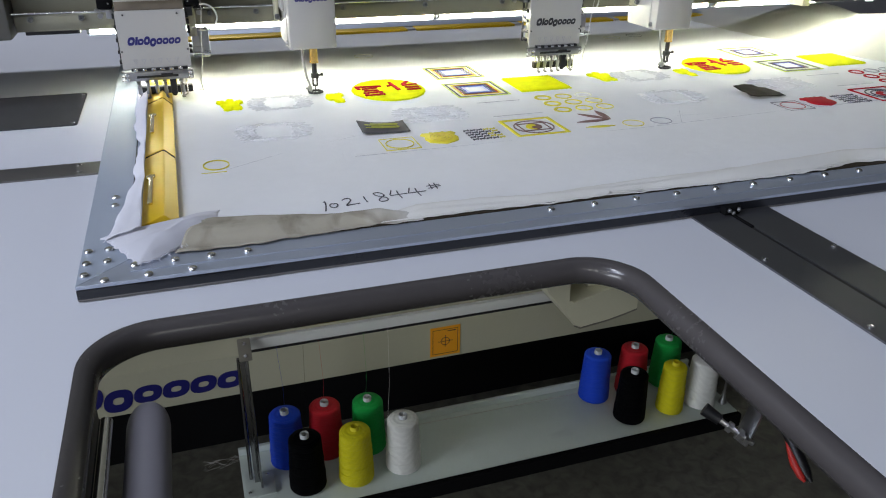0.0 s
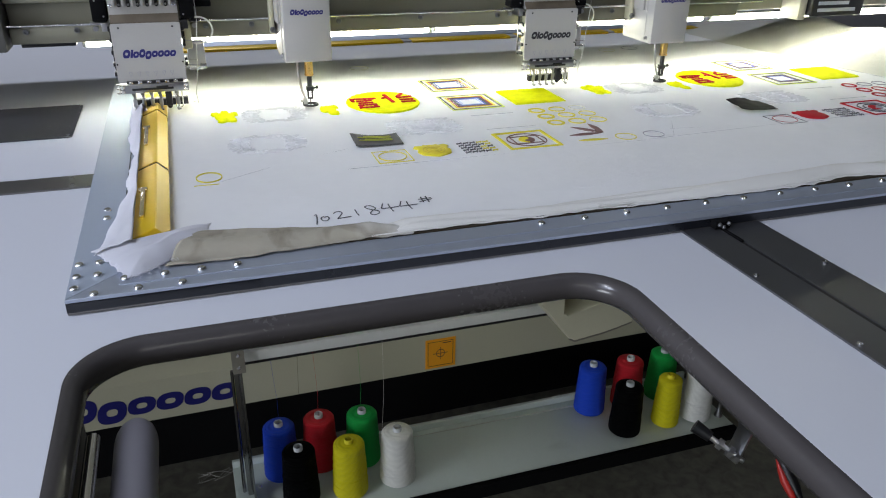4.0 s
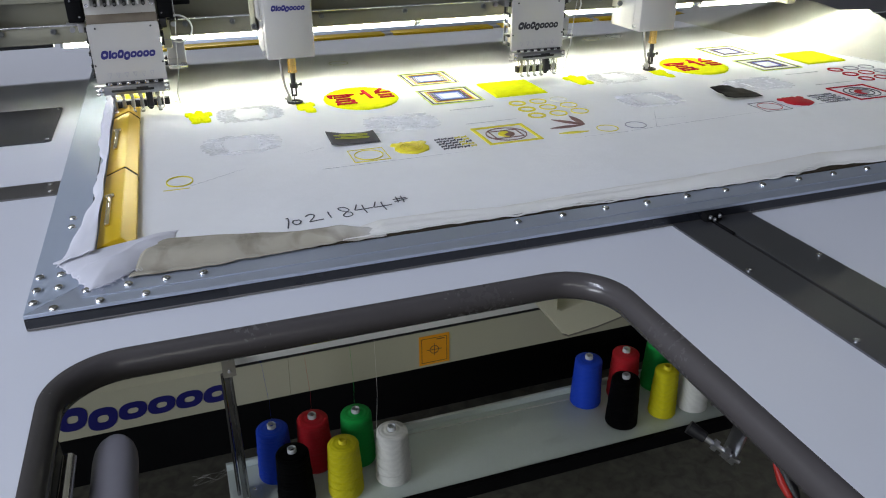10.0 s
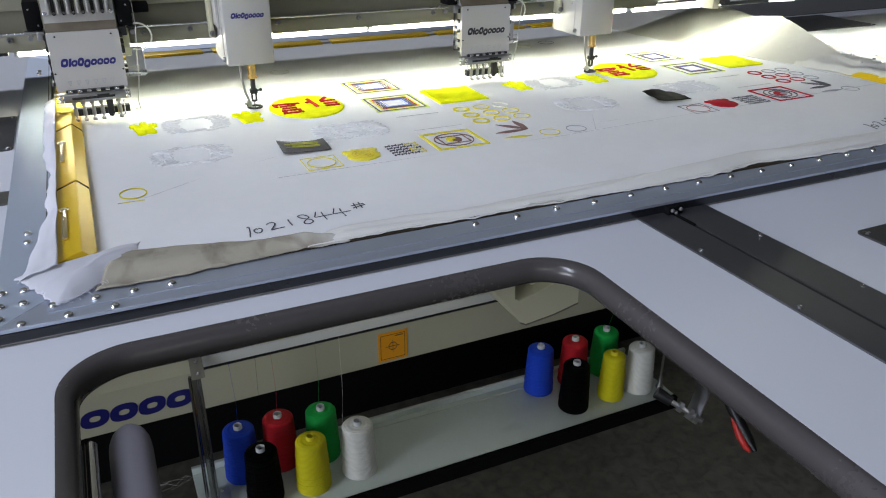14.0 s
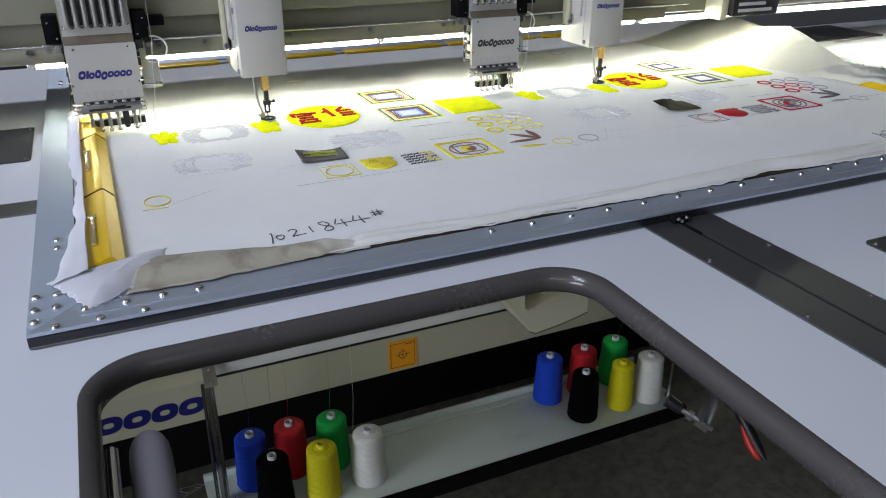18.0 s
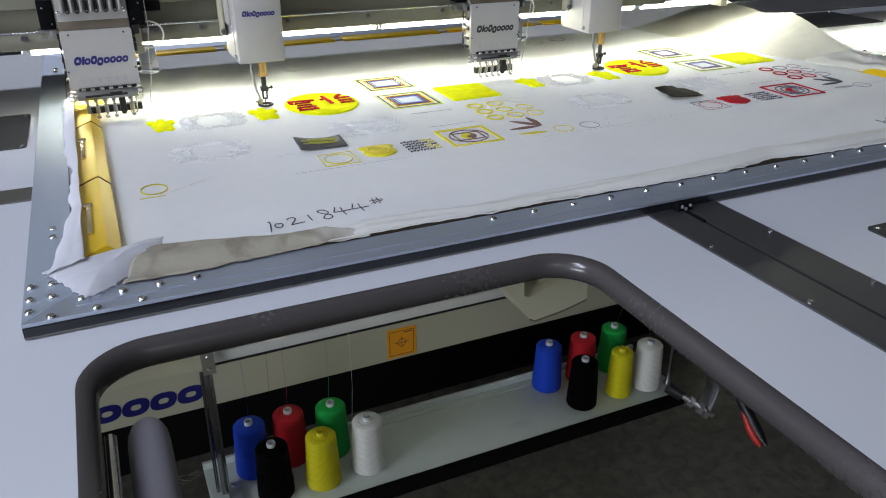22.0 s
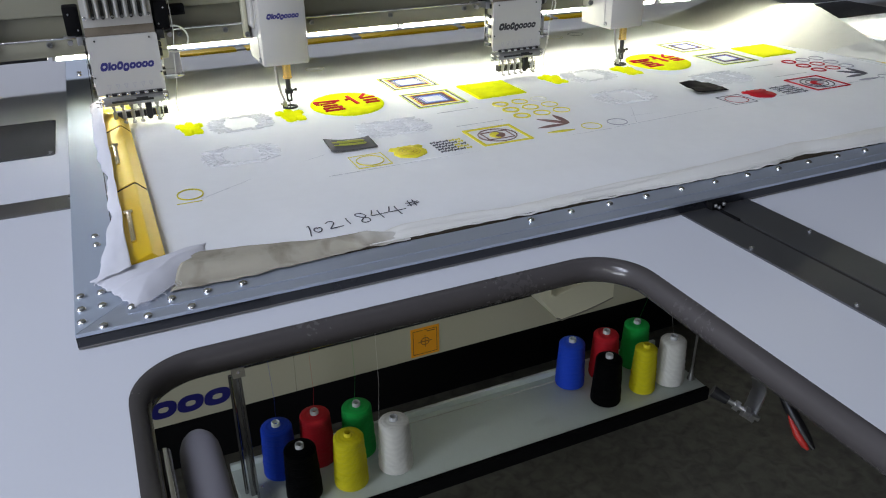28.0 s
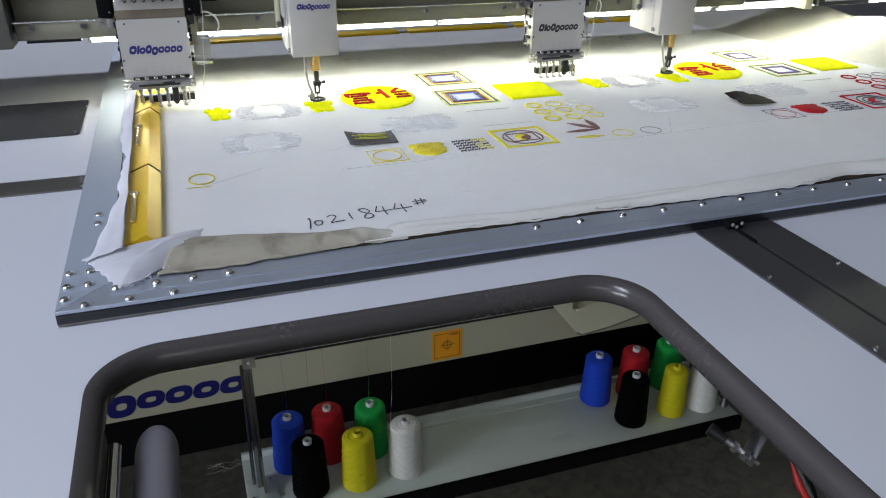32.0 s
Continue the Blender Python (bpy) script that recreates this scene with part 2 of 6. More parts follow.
PLATE = mat("dark_cover_plate", (0.09, 0.09, 0.092), 0.16, 0.6, 0.10, 4.0, 0.00004, 200.0, grain=(1, 0.08, 1))
RUBBER = mat("edge_tube_plastic", (0.054, 0.049, 0.050), 0.24, 0, 0.10, 7.0, 0.00005, 180.0, spec=0.5)
FOAM = mat("grey_grip_tube", (0.24, 0.23, 0.27), 0.48, 0, 0.05, 9.0, 0.00008, 240.0)
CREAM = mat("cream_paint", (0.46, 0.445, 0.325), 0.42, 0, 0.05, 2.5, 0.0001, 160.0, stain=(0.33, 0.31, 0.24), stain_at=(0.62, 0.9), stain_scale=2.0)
# CREAM made paler, so the arm looks better lit than the beam.
LIT_CREAM = mat("lit_cream_casting", (0.72, 0.70, 0.53), 0.42, 0, 0.05, 4.0, 0.00012, 150.0)
# The beam's cream paint, with its weaker light put into the colour.
BEAM = mat("beam_cream_shaded", (0.185, 0.177, 0.13), 0.40, 0, 0.05, 2.5, 0.0001, 160.0)
WHITE = mat("head_white_paint", (0.41, 0.40, 0.38), 0.36, 0, 0.03, 5.0, 0.00008, 220.0, coat=0.15)
CHROME = mat("chrome", (0.75, 0.75, 0.77), 0.14, 1.0, 0.06, 20.0)
# Chrome with its dark reflections put into the base colour.
DARK_CHROME = mat("chrome_dark_reflection", (0.34, 0.34, 0.345), 0.2, 1.0, 0.12, 18.0)
ZINC = mat("zinc_plated_steel", (0.16, 0.163, 0.168), 0.36, 0.55, 0.1, 20.0, 0.00006, 200.0)
STEEL = mat("worn_steel", (0.36, 0.36, 0.365), 0.33, 1.0, 0.14, 24.0, 0.00006, 260.0)
CAST = mat("cast_aluminium", (0.40, 0.39, 0.37), 0.45, 0.4, 0.09, 14.0, 0.00008, 200.0)
BLACK = mat("black_metal", (0.009, 0.009, 0.010), 0.45, 0.0, 0.25, 20.0, 0.00006, 200.0)
BLACK_PLASTIC = mat("black_plastic", (0.006, 0.006, 0.007), 0.35, 0, 0.2, 18.0)
# Beam paint darkened further; the end's shade is put into the colour.
END_SHADE = mat("end_cover_shade", (0.10, 0.097, 0.086), 0.45, 0, 0.08, 3.0, 0.0001, 160.0)
LIP_BROWN = mat("brown_lip", (0.13, 0.105, 0.075), 0.5, 0.3, 0.3, 30.0)
RAIL_PAINT = mat("pale_rail_paint", (0.72, 0.73, 0.70), 0.4, 0, 0.05, 4.0, 0.0001, 160.0)
# Gold front clips under the hem, with the hem's shade painted in.
SHADED_CLIP = mat("shaded_clip_brown", (0.030, 0.023, 0.014), 0.6, 0, 0.2, 9.0, 0.0001, 120.0, grain=(0.1, 1, 1), spec=0.2)
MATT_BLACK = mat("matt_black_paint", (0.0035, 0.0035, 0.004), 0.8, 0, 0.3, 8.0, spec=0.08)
# Near-black for uncut slots and grooves: the shade inside is all colour.
DARK_HOLLOW = mat("slot_shade", (0.012, 0.012, 0.012), 0.7, 0, 0.2, 20.0)
GOLD = mat("gold_anodised_clip", (0.70, 0.46, 0.008), 0.40, 0.25, 0.05, 7.0, 0.00003, 90.0, grain=(1, 0.15, 1), spec=0.4)
PALE_BRASS = mat("pale_brass_lever", (0.80, 0.68, 0.42), 0.22, 0.9, 0.06, 20.0)
POST_PAINT = mat("beige_bracket_paint", (0.24, 0.225, 0.19), 0.42, 0.2, 0.08, 12.0, 0.00006, 200.0)
BRASS = mat("brass", (0.72, 0.48, 0.16), 0.26, 1.0, 0.08, 20.0)
NAVY = mat("navy_print", (0.012, 0.012, 0.13), 0.4, 0, 0.08, 20.0)
INK = mat("black_print", (0.02, 0.02, 0.025), 0.5, 0, 0.1, 20.0)
MARKER = mat("marker_ink", (0.035, 0.035, 0.05), 0.7, 0, 0.35, 60.0)
PENCIL = mat("pencil_line", (0.52, 0.52, 0.55), 0.9, 0, 0.3, 60.0)
ORANGE = mat("orange_label", (0.86, 0.36, 0.012), 0.4, 0, 0.04, 12.0)
YELLOW_BAG = mat("yellow_plastic", (0.80, 0.66, 0.02), 0.3, 0, 0.1, 12.0, coat=0.2)
CLEAR = mat("clear_tube", (0.80, 0.80, 0.76), 0.2, 0, 0.04, 12.0)
WHITE_CORE = mat("white_plastic_core", (0.52, 0.54, 0.56), 0.4, 0, 0.05, 20.0)
GREYCOVER = mat("grey_cover", (0.42, 0.43, 0.47), 0.42, 0, 0.06, 10.0)
SHELF = mat("thread_tray_paint", (0.58, 0.645, 0.61), 0.42, 0, 0.06, 4.0, 0.00006, 150.0, stain=(0.35, 0.385, 0.37), stain_at=(0.58, 0.85), stain_scale=6.0)
RED = mat("red_grip", (0.42, 0.018, 0.012), 0.4, 0, 0.08, 12.0)
FLOOR = mat("concrete_floor", (0.155, 0.148, 0.12), 0.62, 0, 0.3, 5.0, 0.0006, 40.0, stain=(0.10, 0.096, 0.078), stain_at=(0.40, 0.70), stain_scale=34.0, spec=0.2)
WALL = mat("hall_wall", (0.24, 0.24, 0.25), 0.8, 0, 0.06, 0.8, 0.0004, 30.0)
CEIL = mat("hall_ceiling", (0.28, 0.285, 0.29), 0.8, 0, 0.06, 0.8)
OLIVE = mat("olive_stitching", (0.36, 0.38, 0.06), 0.6, 0, 0.15, 90.0, 0.0003, 700.0, spec=0.15)
LED = mat("led_tube", (0.99, 1.0, 0.82), 0.4, 0, 0.0, 1.0, emit=LED_POWER)
CLOTH = weave("white_cotton", (0.90, 0.905, 0.915), 700.0, depth=0.00018, translucent=0.24, stain=(0.70, 0.70, 0.70), stain_at=(0.62, 0.9), stain_scale=5.0)
CALICO = weave("raw_calico", (0.80, 0.79, 0.76), 600.0, translucent=0.2, depth=0.0003, vary=0.05, stain=(0.72, 0.70, 0.64), stain_at=(0.55, 0.85), stain_scale=9.0)
CREAM_CLOTH = weave("cream_cotton", (0.71, 0.70, 0.64), 600.0, translucent=0.35, depth=0.0003, vary=0.06, stain=(0.62, 0.60, 0.52), stain_at=(0.6, 0.9), stain_scale=7.0)
GREY_SHEET = mat("grey_sheet", (0.17, 0.17, 0.172), 0.42, 0.1, 0.12, 3.0, 0.00004, 160.0, grain=(1, 0.1, 1))
GAUZE = weave("loose_white_gauze", (0.76, 0.76, 0.81), 500.0, depth=0.00015, vary=0.06, translucent=0.42, stain=(0.66, 0.65, 0.66), stain_at=(0.6, 0.9), stain_scale=10.0)
DIRTY = soaked(weave("soiled_cloth_edge", (0.38, 0.35, 0.285), 600.0, depth=0.0004, vary=0.2, stain=(0.16, 0.138, 0.105), stain_at=(0.46, 0.80), stain_scale=30.0), (0.74, 0.73, 0.71), 0.28, 0.36)
CHENILLE = mat("yellow_chenille", (0.68, 0.71, 0.0), 0.9, 0, 0.16, 60.0, 0.0022, 420.0, spec=0.03)
YSTITCH = mat("yellow_stitching", (0.66, 0.57, 0.03), 0.6, 0, 0.18, 90.0, 0.0003, 700.0, spec=0.15)
RSTITCH = mat("red_stitching", (0.38, 0.010, 0.018), 0.85, 0, 0.18, 90.0, 0.0003, 700.0, spec=0.06)
BSTITCH = mat("brown_stitching", (0.16, 0.085, 0.075), 0.6, 0, 0.18, 90.0, 0.0003, 700.0, spec=0.15)
GSTITCH = mat("charcoal_stitching", (0.07, 0.07, 0.085), 0.6, 0, 0.18, 90.0, 0.0003, 700.0, spec=0.15)
LSTITCH = mat("blue_stitching", (0.08, 0.12, 0.50), 0.6, 0, 0.18, 90.0, 0.0003, 700.0, spec=0.15)
LIME = mat("lime_stitching", (0.55, 0.66, 0.10), 0.6, 0, 0.18, 90.0, 0.0003, 700.0, spec=0.15)
PALE = mat("pale_stitching", (0.72, 0.72, 0.56), 0.6, 0, 0.1, 90.0, 0.0003, 700.0, spec=0.15)
WSTITCH = mat("white_stitching", (0.67, 0.67, 0.68), 0.7, 0, 0.08, 90.0, 0.0003, 700.0, spec=0.15)
GREYSTITCH = mat("grey_stitching", (0.34, 0.34, 0.38), 0.7, 0, 0.1, 90.0, 0.0003, 700.0, spec=0.15)
BLACK_FELT = mat("black_felt", (0.007, 0.006, 0.007), 0.7, 0, 0.3, 30.0, 0.0003, 300.0, spec=0.04)
PATCH = mat("charcoal_felt", (0.068, 0.066, 0.070), 0.6, 0, 0.2, 30.0, 0.0002, 500.0, spec=0.2)
THREADS = {n: winding(n + "_thread", c) for n, c in (
    ("blue", (0.012, 0.065, 0.62)), ("red", (0.56, 0.014, 0.026)), ("green", (0.010, 0.42, 0.07)),
    ("black", (0.0015, 0.0015, 0.002)), ("yellow", (0.80, 0.72, 0.016)), ("white", (0.90, 0.90, 0.86)))}
STRAND = mat("loose_thread", (0.55, 0.55, 0.52), 0.6, 0, 0.1, 40.0)


# ---------------------------------------------------------------- mesh helpers
def box(bm, x0, x1, y0, y1, z0, z1, bevel=0.0, seg=2):
    r = bmesh.ops.create_cube(bm, size=1, matrix=Matrix.LocRotScale(((x0 + x1) / 2, (y0 + y1) / 2, (z0 + z1) / 2), None, (abs(x1 - x0), abs(y1 - y0), abs(z1 - z0))))
    if bevel:
        es = {e for v in r["verts"] for e in v.link_edges}
        bmesh.ops.bevel(bm, geom=list(es), offset=bevel, segments=seg, affect="EDGES", profile=0.5)
    return r["verts"]


def cyl(bm, a, b, r, r2=None, seg=16, cap=True):
    a, b = Vector(a), Vector(b)
    d = b - a
    m = Matrix.Translation((a + b) / 2) @ d.to_track_quat("Z", "Y").to_matrix().to_4x4()
    return bmesh.ops.create_cone(bm, cap_ends=cap, segments=seg, radius1=r, radius2=r if r2 is None else r2, depth=d.length, matrix=m)["verts"]


def ball(bm, c, r, squash=1.0, seg=10):
    m = Matrix.LocRotScale(c, None, (1, 1, squash))
    return bmesh.ops.create_uvsphere(bm, u_segments=seg, v_segments=max(4, seg // 2), radius=r, matrix=m)["verts"]


def sweep(bm, pts, r, seg=10, closed=False, sx=1.0, sz=1.0):
    """A tube along a path."""
    pts = [Vector(p) for p in pts]
    n = len(pts)
    rings = []
    for i, p in enumerate(pts):
        a = pts[(i - 1) % n] if closed or i else p
        b = pts[(i + 1) % n] if closed or i < n - 1 else p
        d = (b - a).normalized()
        side = d.cross(Vector((0, 0, 1)))
        if side.length < 1e-4:
            side = d.cross(Vector((0, 1, 0)))
        side.normalize()
        up = side.cross(d)
        ri = r[i] if isinstance(r, (list, tuple)) else r
        rings.append([bm.verts.new(p + side * (math.cos(t) * ri * sx) + up * (math.sin(t) * ri * sz))
                      for t in (2 * math.pi * k / seg for k in range(seg))])
    for i in range(n if closed else n - 1):
        q, s = rings[i], rings[(i + 1) % n]
        for k in range(seg):
            bm.faces.new((q[k], q[(k + 1) % seg], s[(k + 1) % seg], s[k]))
    if not closed:
        bm.faces.new(rings[0][::-1])
        bm.faces.new(rings[-1])


def lathe(bm, profile, seg=32, c=(0, 0, 0)):
    rings = [[bm.verts.new((c[0] + r * math.cos(2 * math.pi * k / seg), c[1] + r * math.sin(2 * math.pi * k / seg), c[2] + z)) for k in range(seg)] for r, z in profile]
    for q, s in zip(rings, rings[1:]):
        for k in range(seg):
            bm.faces.new((q[k], q[(k + 1) % seg], s[(k + 1) % seg], s[k]))
    bm.faces.new(rings[0][::-1])
    bm.faces.new(rings[-1])


def slab(bm, outline, z0, z1):
    """A prism over a flat outline, counter-clockwise."""
    lo = [bm.verts.new((x, y, z0)) for x, y in outline]
    hi = [bm.verts.new((x, y, z1)) for x, y in outline]
    bm.faces.new(lo[::-1])
    bm.faces.new(hi)
    n = len(outline)
    for i in range(n):
        bm.faces.new((lo[i], lo[(i + 1) % n], hi[(i + 1) % n], hi[i]))


def band(bm, outer, inner, z0, z1):
    """A flat closed band between two outlines with as many corners."""
    n = len(outer)
    rows = [[bm.verts.new((x, y, z)) for x, y in o] for o, z in ((outer, z0), (outer, z1), (inner, z1), (inner, z0))]
    for a, b in zip(rows, rows[1:] + rows[:1]):
        for i in range(n):
            bm.faces.new((a[i], a[(i + 1) % n], b[(i + 1) % n], b[i]))


def arc(cx, cy, r, a0, a1, n=8):
    return [(cx + r * math.cos(radians(a0 + (a1 - a0) * k / n)), cy + r * math.sin(radians(a0 + (a1 - a0) * k / n))) for k in range(n + 1)]


def rounded(x0, x1, y0, y1, r, n=6):
    return arc(x1 - r, y0 + r, r, -90, 0, n) + arc(x1 - r, y1 - r, r, 0, 90, n) + arc(x0 + r, y1 - r, r, 90, 180, n) + arc(x0 + r, y0 + r, r, 180, 270, n)


def ellipse(cx, cy, rx, ry, n=40, turn=0.0):
    c, s = math.cos(turn), math.sin(turn)
    return [(cx + rx * math.cos(a) * c - ry * math.sin(a) * s, cy + rx * math.cos(a) * s + ry * math.sin(a) * c) for a in (2 * math.pi * k / n for k in range(n))]


def bent(bm, profile, x0, x1, n=1):
    """A profile in y and z drawn along x (closed, counter-clockwise seen from +x)."""
    rows = []
    for i in range(n + 1):
        x = x0 + (x1 - x0) * i / n
        rows.append([bm.verts.new((x, y, z)) for y, z in profile])
    k = len(profile)
    for a, b in zip(rows, rows[1:]):
        for j in range(k):
            bm.faces.new((a[j], a[(j + 1) % k], b[(j + 1) % k], b[j]))
    bm.faces.new(rows[0][::-1])
    bm.faces.new(rows[-1])


def mesh_of(name, bm, material, smooth=None):
    bmesh.ops.recalc_face_normals(bm, faces=bm.faces)
    data = bpy.data.meshes.new(name)
    bm.to_mesh(data)
    bm.free()
    data.materials.append(material)
    if smooth is not None:
        data.shade_smooth()
        data.set_sharp_from_angle(angle=radians(smooth))
    return data


def part(name, bm, material, parent, label="", smooth=35):
    ob = new(name, mesh_of(name, bm, material, smooth))
    ob.parent = parent
    if label:
        tagged(ob, label)
    return ob


def share(name, data, parent, x=0, y=0, z=0, label="", rz=0):
    ob = new(name, data)
    ob.parent = parent
    ob.matrix_basis = pose(x, y, z, 0, 0, rz)
    if label:
        tagged(ob, label)
    return ob


def thing(name, label, category, x=0, y=0, z=0, group="", kind=""):
    ob = new(name)
    ob.empty_display_size = 0.05
    ob.matrix_basis = pose(x, y, z)
    return tagged(ob, label, category, group, kind)


def solid(name, bm, material, label, category, z=0, group="", kind="", smooth=35, x=0, y=0):
    ob = new(name, mesh_of(name, bm, material, smooth))
    ob.matrix_basis = pose(x, y, z)
    return tagged(ob, label, category, group, kind)


B = bmesh.new


def screw_mesh(name, r, h, material, socket=True, seg=12):
    bm = B()
    lathe(bm, [(r, 0), (r, h * 0.35), (r * 0.86, h * 0.75), (r * 0.5, h), (r * 0.42, h * 0.99)] if not socket else
          [(r, 0), (r, h * 0.8), (r * 0.85, h), (r * 0.5, h), (r * 0.46, h * 0.4)], seg)
    return mesh_of(name, bm, material, 40)


RIVET = screw_mesh("rivet", 0.0045, 0.0032, CHROME, socket=False, seg=14)
SCREW = screw_mesh("screw", 0.0032, 0.0016, CHROME, seg=10)
BIG_SCREW = screw_mesh("bolt", 0.0047, 0.005, ZINC, seg=12)
BALL_PIN = screw_mesh("tension_pin", 0.0019, 0.0022, STEEL, socket=False, seg=8)
PIN = screw_mesh("pin", 0.0014, 0.0008, STEEL, socket=False, seg=8)
PLATE_SCREW = screw_mesh("plate_screw", 0.0015, 0.0012, BLACK, seg=8)


def facing(ob, x, y, z):
    """Turn a screw so that its head faces the operator (-y)."""
    ob.matrix_basis = pose(x, y, z, 90, 0, 0)
    return ob


# ---------------------------------------------------------------- hall
def hall():
    bm = B()
    box(bm, -9, 11, -8, 10, -0.1, 0)
    solid("floor", bm, FLOOR, "dark worn concrete workshop floor", "floor", kind="structure")
    bm = B()
    box(bm, -9, 11, -8, 10, 4.2, 4.3)
    solid("ceiling", bm, CEIL, "plain pale workshop ceiling", "ceiling", kind="structure")
    for name, x0, x1, y0, y1 in (("wall_north", -9, 11, 10, 10.2), ("wall_south", -9, 11, -8.2, -8), ("wall_west", -9.2, -9, -8.2, 10.2), ("wall_east", 11, 11.2, -8.2, 10.2)):
        bm = B()
        if name == "wall_west":
            box(bm, x0, x1, y0, WIN[0], 0, 4.2)
            box(bm, x0, x1, WIN[1], y1, 0, 4.2)
            box(bm, x0, x1, WIN[0] + 0.001, WIN[1] - 0.001, 0, WIN[2])
            box(bm, x0, x1, WIN[0] + 0.001, WIN[1] - 0.001, WIN[3], 4.2)
        else:
            box(bm, x0, x1, y0, y1, 0, 4.2)
        solid(name, bm, WALL, "plain pale workshop wall", "wall", kind="structure")


hall()


def hall_window():
    y0, y1, z0, z1 = WIN
    th = thing("window_1", "wide white framed workshop window", "window", -9.1, (y0 + y1) / 2, z0, kind="structure")
    w = (y1 - y0) / 2
    for name, a, b, c, d in (("window_sill", -w, w, 0.0, 0.04), ("window_head", -w, w, z1 - z0 - 0.04, z1 - z0), ("window_jamb", -w, -w + 0.05, 0.041, z1 - z0 - 0.041), ("window_jamb", w - 0.05, w, 0.041, z1 - z0 - 0.041)):
        bm = B()
        box(bm, -0.06, 0.02, a, b, c, d, 0.004)
        part(name, bm, WHITE, th)


hall_window()

# notch in the table where the operator stands
NX0, NX1, NY, NR = 0.0135, 0.5385, -0.089, 0.062
SKEW = 0.020   # the notch narrows this much towards the front
FRONT = -1.05


def work_table():
    th = thing("work_table", "large white laminate machine table with an operator's notch", "table", 0, 0, T)
    notch = [(NX0, FRONT)] + [(NX0, NY - NR)] + arc(NX0 + NR, NY - NR, NR, 180, 90, 10)[1:] + arc(NX1 - NR, NY - NR, NR, 90, 0, 10) + [(NX1 - SKEW, FRONT)]
    # an opening under the cloth, out of view, is added to pass light down
    hx0, hx1, hy0, hy1 = 0.12, 1.48, 0.12, 1.06
    fields = ([(-1.6, FRONT)] + notch + [(3.2, FRONT), (3.2, hy0), (-1.6, hy0)],
              [(-1.6, hy0), (hx0, hy0), (hx0, hy1), (-1.6, hy1)], [(hx1, hy0), (3.2, hy0), (3.2, hy1), (hx1, hy1)],
              [(-1.6, hy1), (3.2, hy1), (3.2, 2.3), (-1.6, 2.3)])
    bm = B()
    for out in fields:
        slab(bm, out, -0.004, 0.0)
    part("table_top", bm, TABLE, th, "bluish white laminate surface", smooth=None)
    bm = B()
    for out in fields:
        slab(bm, out, -0.030, -0.0042)
    part("table_board", bm, TABLE_CORE, th, "brown board under the laminate", smooth=None)
    r = 0.0145
    path = [(x, y, -0.0145) for x, y in [(NX0 + 0.001, FRONT), (NX0 + 0.001, -0.6), (NX0 + 0.001, -0.3)] + arc(NX0 + NR + 0.001, NY - NR - 0.001, NR, 180, 90, 14)
            + [(0.2, NY - 0.001), (0.35, NY - 0.001)] + arc(NX1 - NR - 0.001, NY - NR - 0.001, NR, 90, 0, 14) + [(NX1 - 0.001 - SKEW * f, NY - NR + (FRONT - NY + NR) * f) for f in (0.2, 0.5, 1.0)]]
    bm = B()
    sweep(bm, path, r, 20)
    part("edge_tube", bm, RUBBER, th, "glossy dark grey plastic edge tube", smooth=60)
    for x, y in ((-1.45, -0.9), (-1.45, 2.1), (3.05, -0.9), (3.05, 2.1)):
        bm = B()
        box(bm, x - 0.03, x + 0.03, y - 0.03, y + 0.03, -T, -0.031, 0.003)
        part("leg", bm, CREAM, th)
    return th


work_table()


def strip(name, x0, x1, y0, y1, material, label, screws=(), r=0.0005):
    th = thing(name, label, "metal strip", (x0 + x1) / 2, (y0 + y1) / 2, T, group=name)
    w, d = (x1 - x0) / 2, (y1 - y0) / 2
    bm = B()
    slab(bm, rounded(-w, w, -d, d, r, 5), 0.0002, 0.0022)
    part("sheet", bm, material, th, smooth=None)
    for x, y in screws:
        share("screw", SCREW, th, x - (x0 + x1) / 2, y - (y0 + y1) / 2, 0.0022)
    return th


